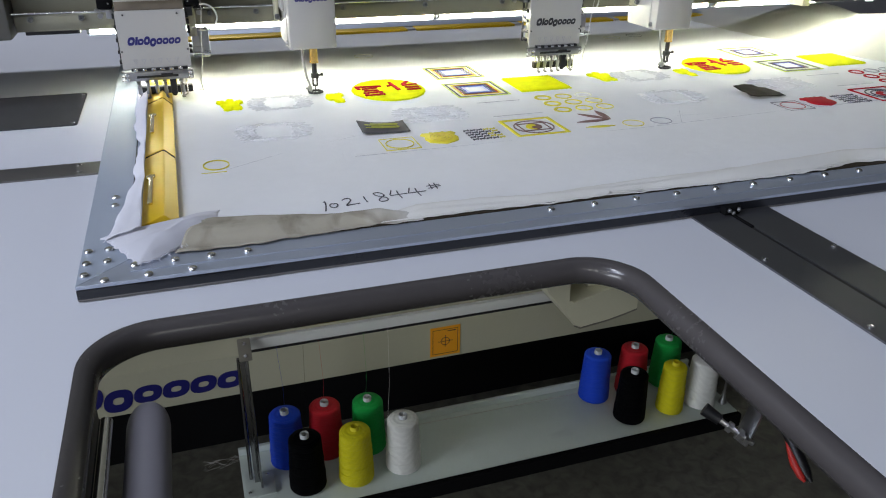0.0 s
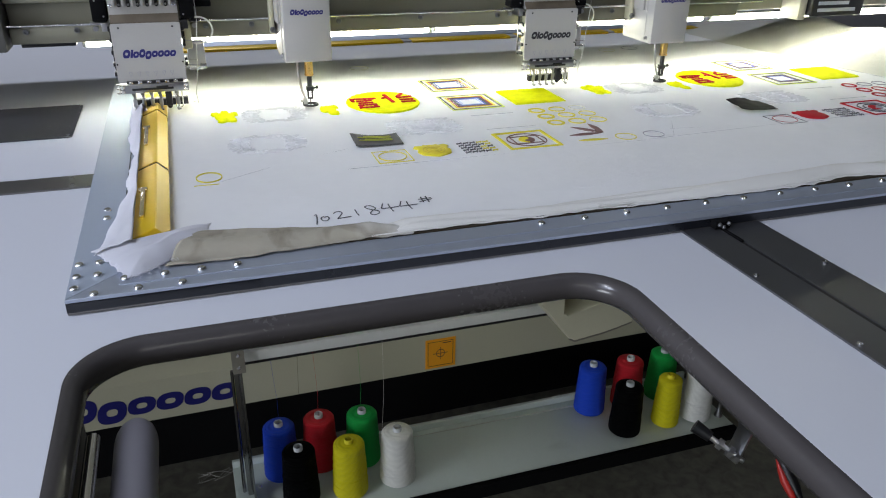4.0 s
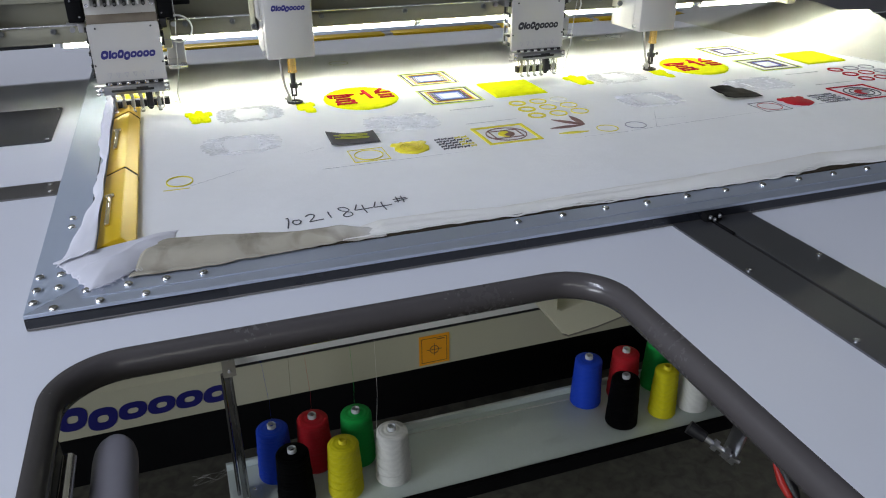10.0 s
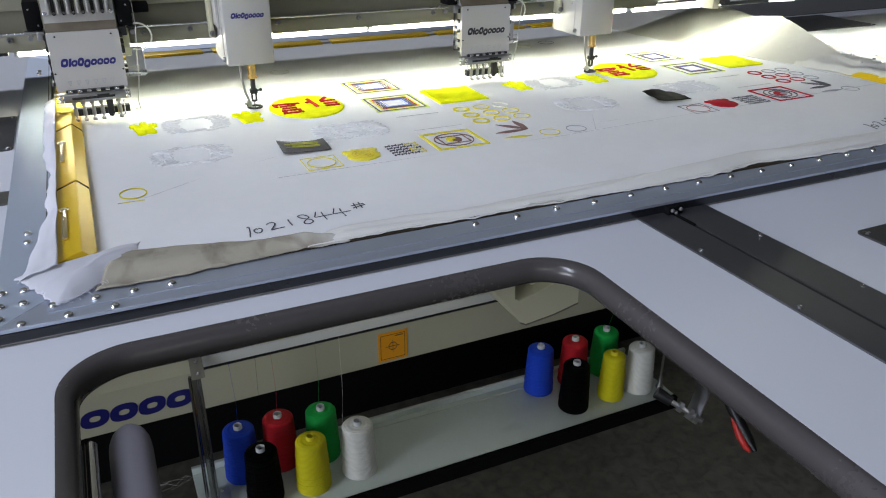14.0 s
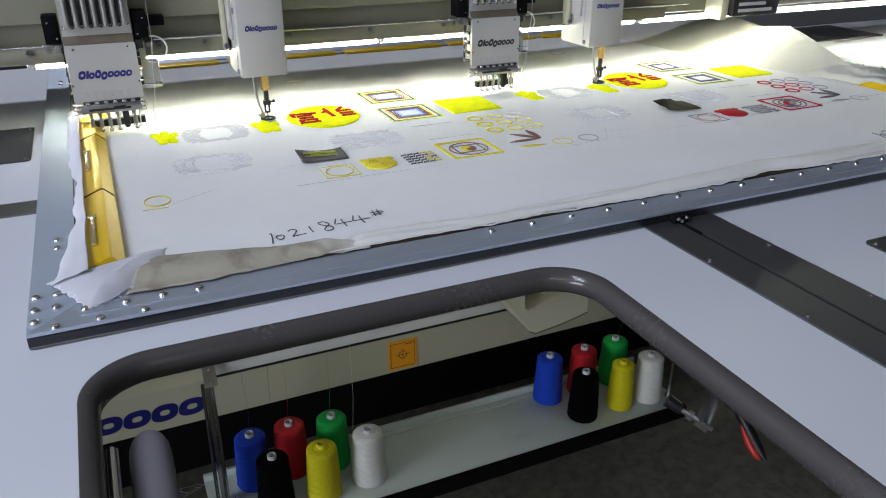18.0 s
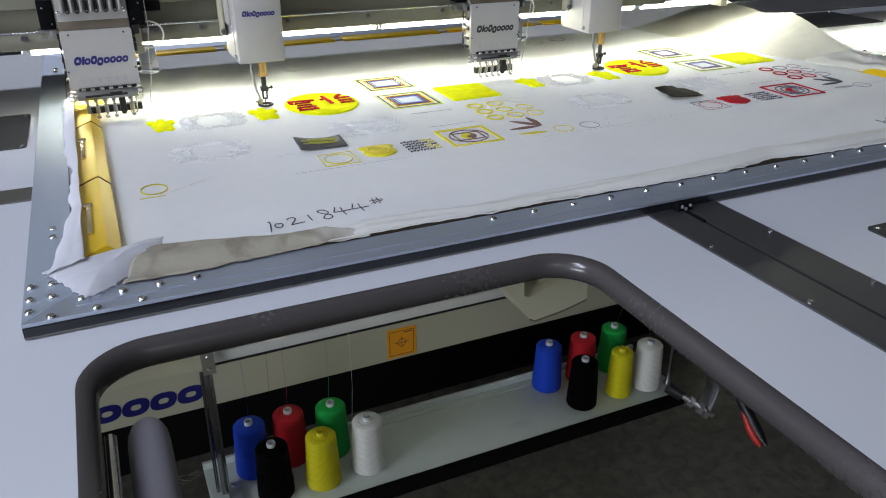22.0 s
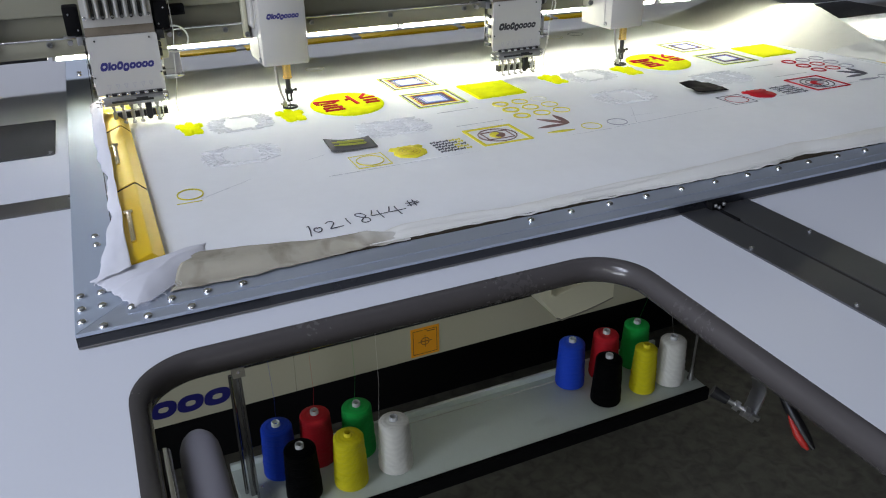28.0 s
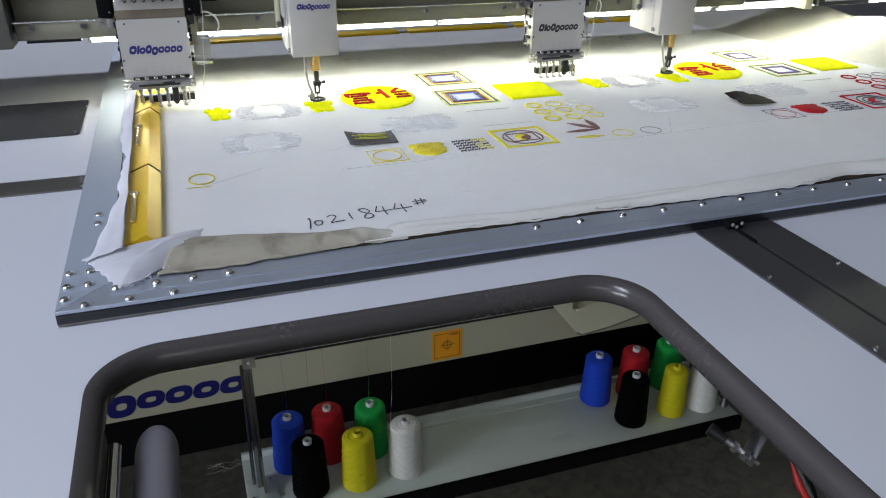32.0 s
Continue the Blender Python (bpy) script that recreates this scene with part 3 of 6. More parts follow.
def table_plates():
    sc = [(0.6685, -0.0192), (0.6685, -0.157), (0.6685, -0.294), (0.6685, -0.432), (0.6685, -0.569)]
    strip("guide_strip", 0.6615, 0.7075, -1.04, 0.16, STRIP, "dark brushed steel strip beside the drive slot", sc)
    sc = [(0.7610, y) for y in (-0.0155, -0.153, -0.29, -0.428, -0.565)]
    strip("guide_strip", 0.7140, 0.7680, -1.04, 0.16, STRIP, "dark brushed steel strip beside the drive slot", sc)
    bm = B()
    box(bm, 0.7077, 0.7138, -1.04, 0.16, 0.0002, 0.0008)
    solid("drive_slot", bm, DARK_HOLLOW, "narrow black slot between the two steel strips", "slot", z=T, kind="structure", smooth=None)
    strip("cross_strip", -0.75, 0.03, 0.309, 0.3575, STRIP_X, "dark brushed steel strip across the table", [(-0.0234, 0.3462), (-0.0209, 0.3198), (-0.3, 0.346), (-0.3, 0.32)])
    strip("cover_plate", -0.34, -0.0425, 0.547, 0.7465, PLATE, "dark polished cover plate screwed to the table", [(-0.049, 0.739), (-0.049, 0.555), (-0.33, 0.739), (-0.33, 0.555)], 0.008)
    strip("cover_plate", 0.872, 1.17, -0.39, -0.19, PLATE, "dark polished cover plate screwed to the table", [(0.881, -0.2), (0.881, -0.38), (1.16, -0.2), (1.16, -0.38)], 0.008)
    strip("guide_strip", 1.752, 1.80, -1.0, 1.7, STRIP, "dark brushed steel strip at the machine's far end", [(1.79, 0.2), (1.79, 0.5), (1.79, 0.8)])
    strip("cover_plate", 1.90, 2.19, 0.812, 1.01, PLATE, "dark polished cover plate at the machine's far end", [(2.18, 0.82), (2.18, 1.00)], 0.008)
    # plain grey sheet over the table's far corner
    strip("cover_plate", 1.98, 2.9, 1.035, 1.72, GREY_SHEET, "broad grey sheet at the machine's far end", [(2.0, 1.06), (2.0, 1.4)], 0.008)
    strip("cover_plate", 2.1, 2.5, 0.36, 0.5, PLATE, "dark polished cover plate at the machine's far end", [(2.11, 0.37), (2.11, 0.49)], 0.008)


table_plates()


# ---------------------------------------------------------------- upper beam and lights
def maker_mark(parent, material, x0, x1, y, z0, z1, depth, label):
    """A plain printed mark on a face towards -y: a row of slanted bars and flattened rings, no writing."""
    widths, slant = (1.20, 0.42, 0.98, 1.0, 1.02, 1.0, 0.98, 0.98, 1.0), 0.20
    total = sum(widths) * 1.07
    high = z1 - z0
    x = x0

    def prism(bm, outline):
        rows = [[bm.verts.new((px + slant * (pz - z0), py, pz)) for px, pz in outline] for py in (y, y - depth)]
        n = len(outline)
        bm.faces.new(rows[0][::-1])
        bm.faces.new(rows[1])
        for k in range(n):
            bm.faces.new((rows[0][k], rows[0][(k + 1) % n], rows[1][(k + 1) % n], rows[1][k]))

    def ring(bm, a, b, lo, hi):
        cx, cz = (a + b) / 2, (lo + hi) / 2
        rows = []
        for q, h, py in ((0.52, 0.53, y), (0.52, 0.53, y - depth), (0.20, 0.17, y - depth), (0.20, 0.17, y)):
            out = []
            for k in range(28):
                c, v = math.cos(2 * math.pi * k / 28), math.sin(2 * math.pi * k / 28)
                f = (abs(c) ** 2.6 + abs(v) ** 2.6) ** (-1 / 2.6)
                pz = cz + v * f * h * (hi - lo)
                out.append(bm.verts.new((cx + c * f * q * (b - a) + slant * (pz - z0), py, pz)))
            rows.append(out)
        for ra, rb in zip(rows, rows[1:] + rows[:1]):
            for k in range(28):
                bm.faces.new((ra[k], ra[(k + 1) % 28], rb[(k + 1) % 28], rb[k]))
    for i, w in enumerate(widths):
        a, b = x, x + w / total * (x1 - x0)
        x += w * 1.07 / total * (x1 - x0)
        top = z1 + 0.32 * high
        bm = B()
        if i == 1:
            prism(bm, [(a, z0), (b, z0), (b, top), (a, top)])
        else:
            ring(bm, a, b, z0 - (0.30 * high if i == 4 else 0), top if i in (0, 3) else z1)
        part("print_block", bm, material, parent, label if i == 0 else "", smooth=None)


def upper_beam():
    th = thing("machine_beam", "long cream painted beam carrying the sewing heads", "machine beam", 0.5, 0.8, T + 0.1)
    o = Vector((0.5, 0.8, 0.1))

    def bx(bm, x0, x1, y0, y1, z0, z1, bev=0.002):
        box(bm, x0 - o.x, x1 - o.x, y0 - o.y, y1 - o.y, z0 - o.z, z1 - o.z, bev)
    # core rises to 1.3, out of view, to hold off the back lamp
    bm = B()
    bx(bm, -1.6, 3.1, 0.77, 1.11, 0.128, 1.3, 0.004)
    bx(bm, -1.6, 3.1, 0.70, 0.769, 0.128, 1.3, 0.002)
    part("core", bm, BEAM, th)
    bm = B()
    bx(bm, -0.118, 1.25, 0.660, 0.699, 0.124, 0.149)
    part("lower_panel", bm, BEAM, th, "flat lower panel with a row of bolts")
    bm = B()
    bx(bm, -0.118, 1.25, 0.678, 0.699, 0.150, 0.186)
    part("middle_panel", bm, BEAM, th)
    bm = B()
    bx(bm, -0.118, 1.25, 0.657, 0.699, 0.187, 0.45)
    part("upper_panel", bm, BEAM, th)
    bm = B()
    bx(bm, -1.6, -0.122, 0.640, 0.699, 0.116, 0.45, 0.003)
    part("end_cover", bm, END_SHADE, th, "cover box at the end of the beam, darkened for shade")
    bm = B()
    bx(bm, -0.112, -0.03, 0.70, 0.725, 0.112, 0.1278, 0.001)
    part("lamp_holder", bm, BLACK, th, "dark empty lamp groove")
    bm = B()
    cyl(bm, (-0.118 - o.x, 0.650 - o.y, 0.1535 - o.z), (1.30 - o.x, 0.650 - o.y, 0.1535 - o.z), 0.0019, seg=12)
    part("guide_rod", bm, CHROME, th, "thin chrome guide rod along the beam")
    for x in (-0.094, -0.02, 0.178, 0.2535, 0.404, 0.555, 0.706, 0.875, 0.95, 1.10):
        facing(share("bolt", BIG_SCREW, th), x - o.x, 0.660 - o.y, 0.1435 - o.z)
    bm = B()
    bx(bm, 1.395, 1.4145, 0.645, 0.70, 0.112, 0.17, 0.002)
    cyl(bm, (1.404 - o.x, 0.6445 - o.y, 0.14 - o.z), (1.404 - o.x, 0.6435 - o.y, 0.14 - o.z), 0.004, seg=10)
    part("bracket", bm, CREAM, th)
    bm = B()
    bx(bm, 1.4155, 1.553, 0.630, 0.699, 0.1205, 0.20, 0.003)
    part("control_box", bm, BLACK_PLASTIC, th, "small black control box under the beam")
    bm = B()
    for k in range(3):
        bx(bm, 1.43, 1.53 - 0.02 * k, 0.6285, 0.6299, 0.130 + 0.014 * k, 0.137 + 0.014 * k, 0)
    part("print", bm, GREYCOVER, th, "pale unreadable print lines")
    return th


upper_beam()


def led_tube(x0, x1, last=268):
    """A tube in a half shell: it shines forward and down."""
    th = thing("led_tube", "long glowing white LED tube under the beam", "lamp", (x0 + x1) / 2, 0.742, T + 0.1105, group="LED tubes under the beam")
    w = (x1 - x0) / 2
    arc1 = [(0.011 * math.cos(radians(a)), 0.0085 * math.sin(radians(a))) for a in range(150, last + 1, 6)]
    bm = B()
    bent(bm, arc1, -w + 0.006, w - 0.006)
    part("diffuser", bm, LED, th, "glowing white diffuser")
    arc2 = [(0.0114 * math.cos(radians(a)), 0.0088 * math.sin(radians(a))) for a in range(last + 4, 512, 10)]
    bm = B()
    bent(bm, [(-0.002, 0.004), (0.0 if last < 300 else 0.004, -0.0070 if last < 300 else 0.0)] + arc2, -w, w)
    part("holder", bm, ALU, th, "aluminium half shell behind the tube")
    for s in (-1, 1):
        bm = B()
        bent(bm, [(0.0105 * math.cos(radians(a)), 0.0082 * math.sin(radians(a))) for a in range(150, last, 6)], s * (w - 0.0058), s * w)
        part("end_cap", bm, WHITE_CORE, th)
    return th


for a, b, turned in ((-0.024, 0.60, 250), (0.603, 1.226, 250), (1.24, 1.86, 290), (1.863, 2.48, 255)):
    led_tube(a, b, turned)


# ---------------------------------------------------------------- sewing heads
def flat_head(x, first):
    th = thing("embroidery_unit", "six needle embroidery head with a white face plate", "embroidery head", x, 0.60, T + 0.03, group="flat embroidery heads on the beam")
    Z = -0.03

    def bx(bm, x0, x1, y0, y1, z0, z1, bev=0.001):
        box(bm, x0, x1, y0 - 0.60, y1 - 0.60, z0 + Z, z1 + Z, bev)
    hw = 0.052
    bm = B()
    bx(bm, -hw + 0.006, hw - 0.006, 0.6055, 0.634, 0.072, 0.158, 0.004)
    bx(bm, -hw + 0.006, hw - 0.006, 0.631, 0.699, 0.1585, 0.34, 0.004)
    part("body", bm, CREAM, th, "cream cast body behind the plate")
    # face plate with rounded corners
    bm = B()
    slab(bm, rounded(-hw, hw, 0.069 + Z, 0.160 + Z, 0.003, 3), 0, 0.0035)
    bmesh.ops.rotate(bm, verts=bm.verts, matrix=Matrix.Rotation(radians(90), 3, "X"), cent=(0, 0, 0))
    bmesh.ops.translate(bm, verts=bm.verts, vec=(0, 0.0015, 0))
    plate = part("face_plate", bm, WHITE, th, "glossy white face plate")
    for sx, z in ((-0.040, 0.154), (0.040, 0.154), (-0.0495, 0.098), (0.0495, 0.098)):
        facing(share("screw", PLATE_SCREW, plate), sx, -0.002, z + Z)
    maker_mark(plate, NAVY if first else INK, -0.040, 0.040, -0.002, 0.1075 + Z, 0.1170 + Z, 0.00015, "dark printed mark on the plate")
    bm = B()
    for k in range(6):
        cx, cz = -0.0315 + k * 0.0125, 0.0815 + Z
        for a, b in (((-0.0028, 0.0035), (0.0028, 0.0035)), ((0.0028, 0.0035), (0, -0.004)), ((0, -0.004), (-0.0028, 0.0035))):
            cyl(bm, (cx + a[0], -0.0021, cz + a[1]), (cx + b[0], -0.0021, cz + b[1]), 0.0003, seg=4)
    part("needle_marks", bm, GREYSTITCH, plate, "six small printed triangle marks", smooth=None)
    # upper slotted cover with a scooped foot
    prof = [(0.012, 0.160), (0.002, 0.1605), (0.009, 0.166), (0.012, 0.174), (0.013, 0.186), (0.014, 0.30), (0.03, 0.30), (0.03, 0.160)]
    bm = B()
    bent(bm, [(y, z + Z) for y, z in prof], -hw + 0.001, hw - 0.001)
    part("tension_cover", bm, CAST, th, "cast metal thread tension cover")
    # plain brown strip along the cover's lower edge
    bm = B()
    bent(bm, [(y, z + Z) for y, z in ((0.0012, 0.1606), (0.0020, 0.1600), (0.0096, 0.1662), (0.0122, 0.1724), (0.0112, 0.1724), (0.0086, 0.1667))], -hw + 0.0012, hw - 0.0012)
    part("cover_lip", bm, LIP_BROWN, th, "brown lower lip of the cover")
    slot = B()
    box(slot, -0.0024, 0.0024, -0.003, 0.003, 0, 0.11, 0.002)
    slot = mesh_of("slot", slot, DARK_HOLLOW, 35)
    fin = B()
    box(fin, -0.0022, 0.0022, -0.010, 0.004, 0.0, 0.11, 0.0018)
    fin = mesh_of("fin", fin, CAST, 35)
    for k in range(6):
        share("slot", slot, th, -0.0345 + k * 0.0138, 0.0125, 0.183 + Z)
        facing(share("tension_pin", BALL_PIN, th), -0.0345 + k * 0.0138, 0.0098, 0.1870 + Z)
    for k in range(7):
        share("fin", fin, th, -0.0414 + k * 0.0138, 0.0105, 0.186 + Z)
    for sx in (-0.047, 0.046):
        facing(share("bolt", SCREW, th), sx, 0.0125, 0.186 + Z)
    # black side blocks that ride on the guide rod
    for s in (-1, 1):
        bm = B()
        bx(bm, s * (hw + 0.002), s * (hw + 0.024), 0.612, 0.645, 0.162, 0.205, 0.002)
        part("slider_block", bm, MATT_BLACK, th, "black slider block on the guide rod")
        for rx, rz in ((0.007, 0.170), (0.017, 0.194)):
            facing(share("rivet_dot", PIN, th), s * (hw + rx), 0.0118, rz + Z)
        bm = B()
        bx(bm, s * (hw + 0.001), s * (hw + 0.012), 0.606, 0.640, 0.148, 0.1615, 0.001)
        bx(bm, s * (hw + 0.010), s * (hw + 0.030), 0.628, 0.640, 0.1555, 0.1595, 0.0008)
        part("slider_foot", bm, BLACK if s > 0 else STEEL, th)
        bm = B()
        cyl(bm, (s * (hw + 0.022), 0.622 - 0.6, 0.150 + Z), (s * (hw + 0.022), 0.630 - 0.6, 0.150 + Z), 0.004, seg=12)
        part("adjusting_screw", bm, STEEL, th)
    bm = B()
    bx(bm, hw + 0.024, hw + 0.052, 0.63, 0.65, 0.178, 0.194, 0.002)
    part("valve", bm, MATT_BLACK, th, "black valve block")
    bm = B()
    for k, (z0, z1) in enumerate(((0.146, 0.152), (0.136, 0.1425), (0.1215, 0.133), (0.099, 0.103), (0.090, 0.096))):
        bx(bm, hw + 0.0005, hw + 0.005, 0.603, 0.618, z0, z1, 0.0006)
    part("latch_teeth", bm, BLACK, th, "small black latches down the side")
    bm = B()
    for k, (z0, z1) in enumerate(((0.148, 0.156), (0.130, 0.136), (0.112, 0.118), (0.094, 0.099), (0.078, 0.084))):
        bx(bm, -hw - 0.004, -hw - 0.0005, 0.604, 0.622, z0, z1, 0.0006)
    bx(bm, -hw - 0.0035, -hw - 0.0015, 0.622, 0.628, 0.076, 0.156, 0.0005)
    part("latch_teeth", bm, BLACK, th, "small black latches down the side")
    # thread trap cover, stub and arm at the side
    bm = B()
    bx(bm, hw + 0.006, hw + 0.034, 0.640, 0.660, 0.075, 0.121, 0.002)
    part("side_cover", bm, GREYCOVER, th, "pale grey side cover")
    bm = B()
    bx(bm, hw + 0.002, hw + 0.016, 0.628, 0.640, 0.112, 0.168, 0.002)
    part("side_bracket", bm, CREAM, th)
    bm = B()
    cyl(bm, (hw, 0.025, 0.086 + Z), (hw + 0.030, 0.025, 0.084 + Z), 0.0022, seg=10)
    cyl(bm, (hw + 0.024, 0.025, 0.0845 + Z), (hw + 0.034, 0.025, 0.0838 + Z), 0.0042, seg=12)
    part("stub", bm, CHROME, th, "chrome stub at the side")
    for z in (0.0985, 0.129):
        bm = B()
        cyl(bm, (hw + 0.002, 0.012, z + Z), (hw + 0.023, 0.008, z + Z), 0.0007, seg=6)
        part("thread_hook", bm, STEEL, th)
    bm = B()
    hose = [(hw + 0.014, 0.030, 0.160 + Z), (hw + 0.022, 0.029, 0.162 + Z)]
    hose += [(hw + 0.027 + 0.023 * math.cos(a), 0.027, 0.142 + 0.021 * math.sin(a) + Z) for a in (radians(90 - 15 * k) for k in range(13))] + [(hw + 0.018, 0.030, 0.122 + Z)]
    sweep(bm, hose, 0.0015, 8)
    part("air_hose", bm, CLEAR, th, "looped clear hose")
    # lower clamp bar
    bm = B()
    bx(bm, -hw + 0.001, hw + 0.002, 0.588, 0.604, 0.053, 0.067, 0.0018)
    bar = part("clamp_bar", bm, STEEL, th, "steel clamp bar over the needles")
    bm = B()
    bx(bm, -0.033, 0.030, 0.5868, 0.5885, 0.0575, 0.061, 0.0004)
    bx(bm, 0.004, 0.022, 0.5866, 0.5885, 0.0605, 0.0635, 0.0004)
    part("clamp_slot", bm, DARK_HOLLOW, bar)
    bm = B()
    bx(bm, -0.040, 0.046, 0.593, 0.602, 0.0672, 0.0715, 0.001)
    cap = part("clamp_cap", bm, BLACK, th, "dark cap over the clamp bar with bright tabs")
    tab = B()
    box(tab, -0.0034, 0.0034, -0.0012, 0.006, 0.0, 0.0038, 0.0008)
    tab = mesh_of("tab", tab, CHROME, 35)
    for k in range(6):
        share("tab", tab, cap, -0.0335 + k * 0.0136, -0.0085, 0.0675 + Z)
    for sx in (-hw + 0.005, hw - 0.003):
        for z in (0.0565, 0.0635):
            facing(share("screw", SCREW, bar), sx, -0.012, z + Z)
    bm = B()
    for k in range(3):
        lathe(bm, [(0.0028, 0), (0.0040, 0.001), (0.0028, 0.002)], 10, (-hw - 0.001, -0.004 + 0.001 * k, 0.052 + Z + k * 0.0065))
    part("side_wheel", bm, STEEL, th)
    # dark ruffler bar behind the feet
    bm = B()
    bx(bm, -hw + 0.019, hw - 0.002, 0.610, 0.622, 0.0255, 0.037, 0.001)
    part("needle_bar_rail", bm, BLACK, th, "dark rail behind the presser feet")
    foot = B()
    sweep(foot, [(0, 0, 0.024), (0.0005, -0.0035, 0.019), (0.001, -0.004, 0.012), (0.001, -0.002, 0.0), (0.001, -0.004, -0.005), (0.001, -0.009, -0.0065)], 0.0024, 8, sx=1.35, sz=0.7)
    foot = mesh_of("presser_foot", foot, STEEL, 50)
    needle = B()
    cyl(needle, (0, 0, 0.004), (0, 0, 0.028), 0.0009, seg=8)
    cyl(needle, (0, 0, 0.022), (0, 0, 0.034), 0.0026, seg=10)
    needle = mesh_of("needle", needle, CHROME, 40)
    for k in range(6):
        cx = -0.0325 + k * 0.0132
        if k != 4:
            share("presser_foot", foot, th, cx, -0.002, 0.030 + Z)
        share("needle", needle, th, cx + 0.002, 0.012, 0.030 + Z)
    bm = B()
    bx(bm, 0.0155, 0.0255, 0.594, 0.606, 0.028, 0.052, 0.0015)
    ball(bm, (0.0205, 0.0, 0.0275 + Z), 0.0045, seg=10)
    part("active_needle_clamp", bm, BLACK, th, "black clamp on the working needle")
    bm = B()
    sweep(bm, [(0.031, -0.002, 0.05 + Z), (0.031, -0.003, 0.026 + Z), (0.036, -0.004, 0.0235 + Z), (0.041, -0.003, 0.026 + Z), (0.042, -0.002, 0.05 + Z)], 0.0011, 8)
    part("wire_loop", bm, CHROME, th)
    # hanging strand
    bm = B()
    sweep(bm, [(hw + 0.024, 0.0, 0.31 + Z), (hw + 0.026, -0.002, 0.16 + Z), (hw + 0.021, -0.002, 0.12 + Z), (hw + 0.018, 0, 0.075 + Z), (hw + 0.012, 0.002, 0.045 + Z), (hw + 0.014, 0.004, 0.028 + Z), (hw + 0.006, 0.004, 0.031 + Z)], 0.0006, 6)
    part("thread", bm, STRAND, th, "single white thread")
    return th


PITCH = 0.697
flat_head(0.0853, True)
flat_head(0.0853 + PITCH + 0.008, False)


def chenille_head(x):
    th = thing("chenille_unit", "tall white chenille head with a brass needle sleeve", "embroidery head", x, 0.588, T + 0.012, group="chenille heads on the beam")
    Z = -0.012
    hw = 0.0392
    bm = B()
    box(bm, -hw, hw, -0.010, 0.095, 0.0905 + Z, 0.45, 0.003)
    housing = part("housing", bm, WHITE, th, "white sheet metal housing")
    bm = B()
    box(bm, -hw - 0.0012, -hw - 0.0001, 0.012, 0.090, 0.098 + Z, 0.40, 0.0005)
    box(bm, -hw - 0.006, -hw - 0.0013, 0.020, 0.075, 0.150 + Z, 0.40, 0.001)
    part("side_panel", bm, WHITE, th, "screwed side panel")
    side = screw_mesh("side_screw", 0.0042, 0.004, STEEL)
    for y, z in ((0.006, 0.100), (0.07, 0.128), (0.006, 0.20)):
        ob = share("screw", side, housing)
        ob.matrix_basis = pose(-hw - 0.0005, y, z + Z, 0, -90, 0)
    maker_mark(housing, NAVY, -0.027, 0.027, -0.0101, 0.1675 + Z, 0.1740 + Z, 0.00015, "dark printed mark on the housing")
    bm = B()
    box(bm, -hw - 0.0135, -hw - 0.0065, 0.052, 0.075, 0.128 + Z, 0.40, 0.0015)
    mount = part("mounting_plate", bm, CREAM, th, "cream mounting plate beside the housing")
    for y, z in ((-0.011, 0.136),):
        facing(share("bolt", BIG_SCREW, mount), -hw + y + 0.001, 0.052, z + Z)
    bm = B()
    cyl(bm, (0, 0, 0.068 + Z), (0, 0, 0.0905 + Z), 0.0072, seg=20)
    cyl(bm, (0, 0, 0.0665 + Z), (0, 0, 0.069 + Z), 0.0078, seg=20)
    part("sleeve", bm, BRASS, th, "brass needle sleeve")
    bm = B()
    sweep(bm, [(-0.018, 0.004, 0.0905 + Z), (-0.0175, 0.0, 0.065 + Z), (-0.014, -0.002, 0.042 + Z), (-0.0095, -0.002, 0.030 + Z), (-0.0085, -0.002, 0.016 + Z)], 0.0021, 10)
    part("foot_arm", bm, STEEL, th, "curved grey presser arm")
    bm = B()
    box(bm, -0.0125, -0.0055, -0.005, 0.003, 0.019 + Z, 0.028 + Z, 0.001)
    cyl(bm, (-0.017, -0.002, 0.0235 + Z), (-0.0125, -0.002, 0.0235 + Z), 0.002, seg=8)
    part("foot_clamp", bm, STEEL, th)
    bar = part("needle_bar", needle_bar(), BLACK, th, "dark moving needle bar with clamp")
    foot = B()
    sweep(foot, [(0.0115 * math.cos(a), 0.0095 * math.sin(a), 0.0) for a in (2 * math.pi * k / 24 for k in range(24))], 0.0021, 8, closed=True)
    sweep(foot, [(-0.0115, 0, 0.0), (-0.0125, -0.001, 0.006), (-0.0095, -0.002, 0.009)], 0.002, 8)
    ring = part("presser_ring", foot, BLACK, th, "dark ring shaped presser foot")
    ring.matrix_basis = pose(0, 0, 0.0045)
    return th, bar, ring


def needle_bar():
    bm = B()
    cyl(bm, (0, 0, 0.030), (0, 0, 0.062), 0.0042, seg=14)
    box(bm, -0.0062, 0.0062, -0.005, 0.005, 0.0275, 0.0355, 0.001)
    cyl(bm, (0.004, -0.002, 0.032), (0.0125, -0.002, 0.0335), 0.0016, seg=8)
    cyl(bm, (0.0105, -0.002, 0.0332), (0.0135, -0.002, 0.0337), 0.0028, seg=10)
    box(bm, -0.0048, -0.0022, -0.003, 0.003, 0.016, 0.0285, 0.0006)
    box(bm, 0.0022, 0.0048, -0.003, 0.003, 0.016, 0.0285, 0.0006)
    box(bm, -0.0045, 0.0045, -0.003, 0.003, 0.0135, 0.0165, 0.0006)
    cyl(bm, (0, 0, 0.0005), (0, 0, 0.0150), 0.0009, seg=8)
    return bm


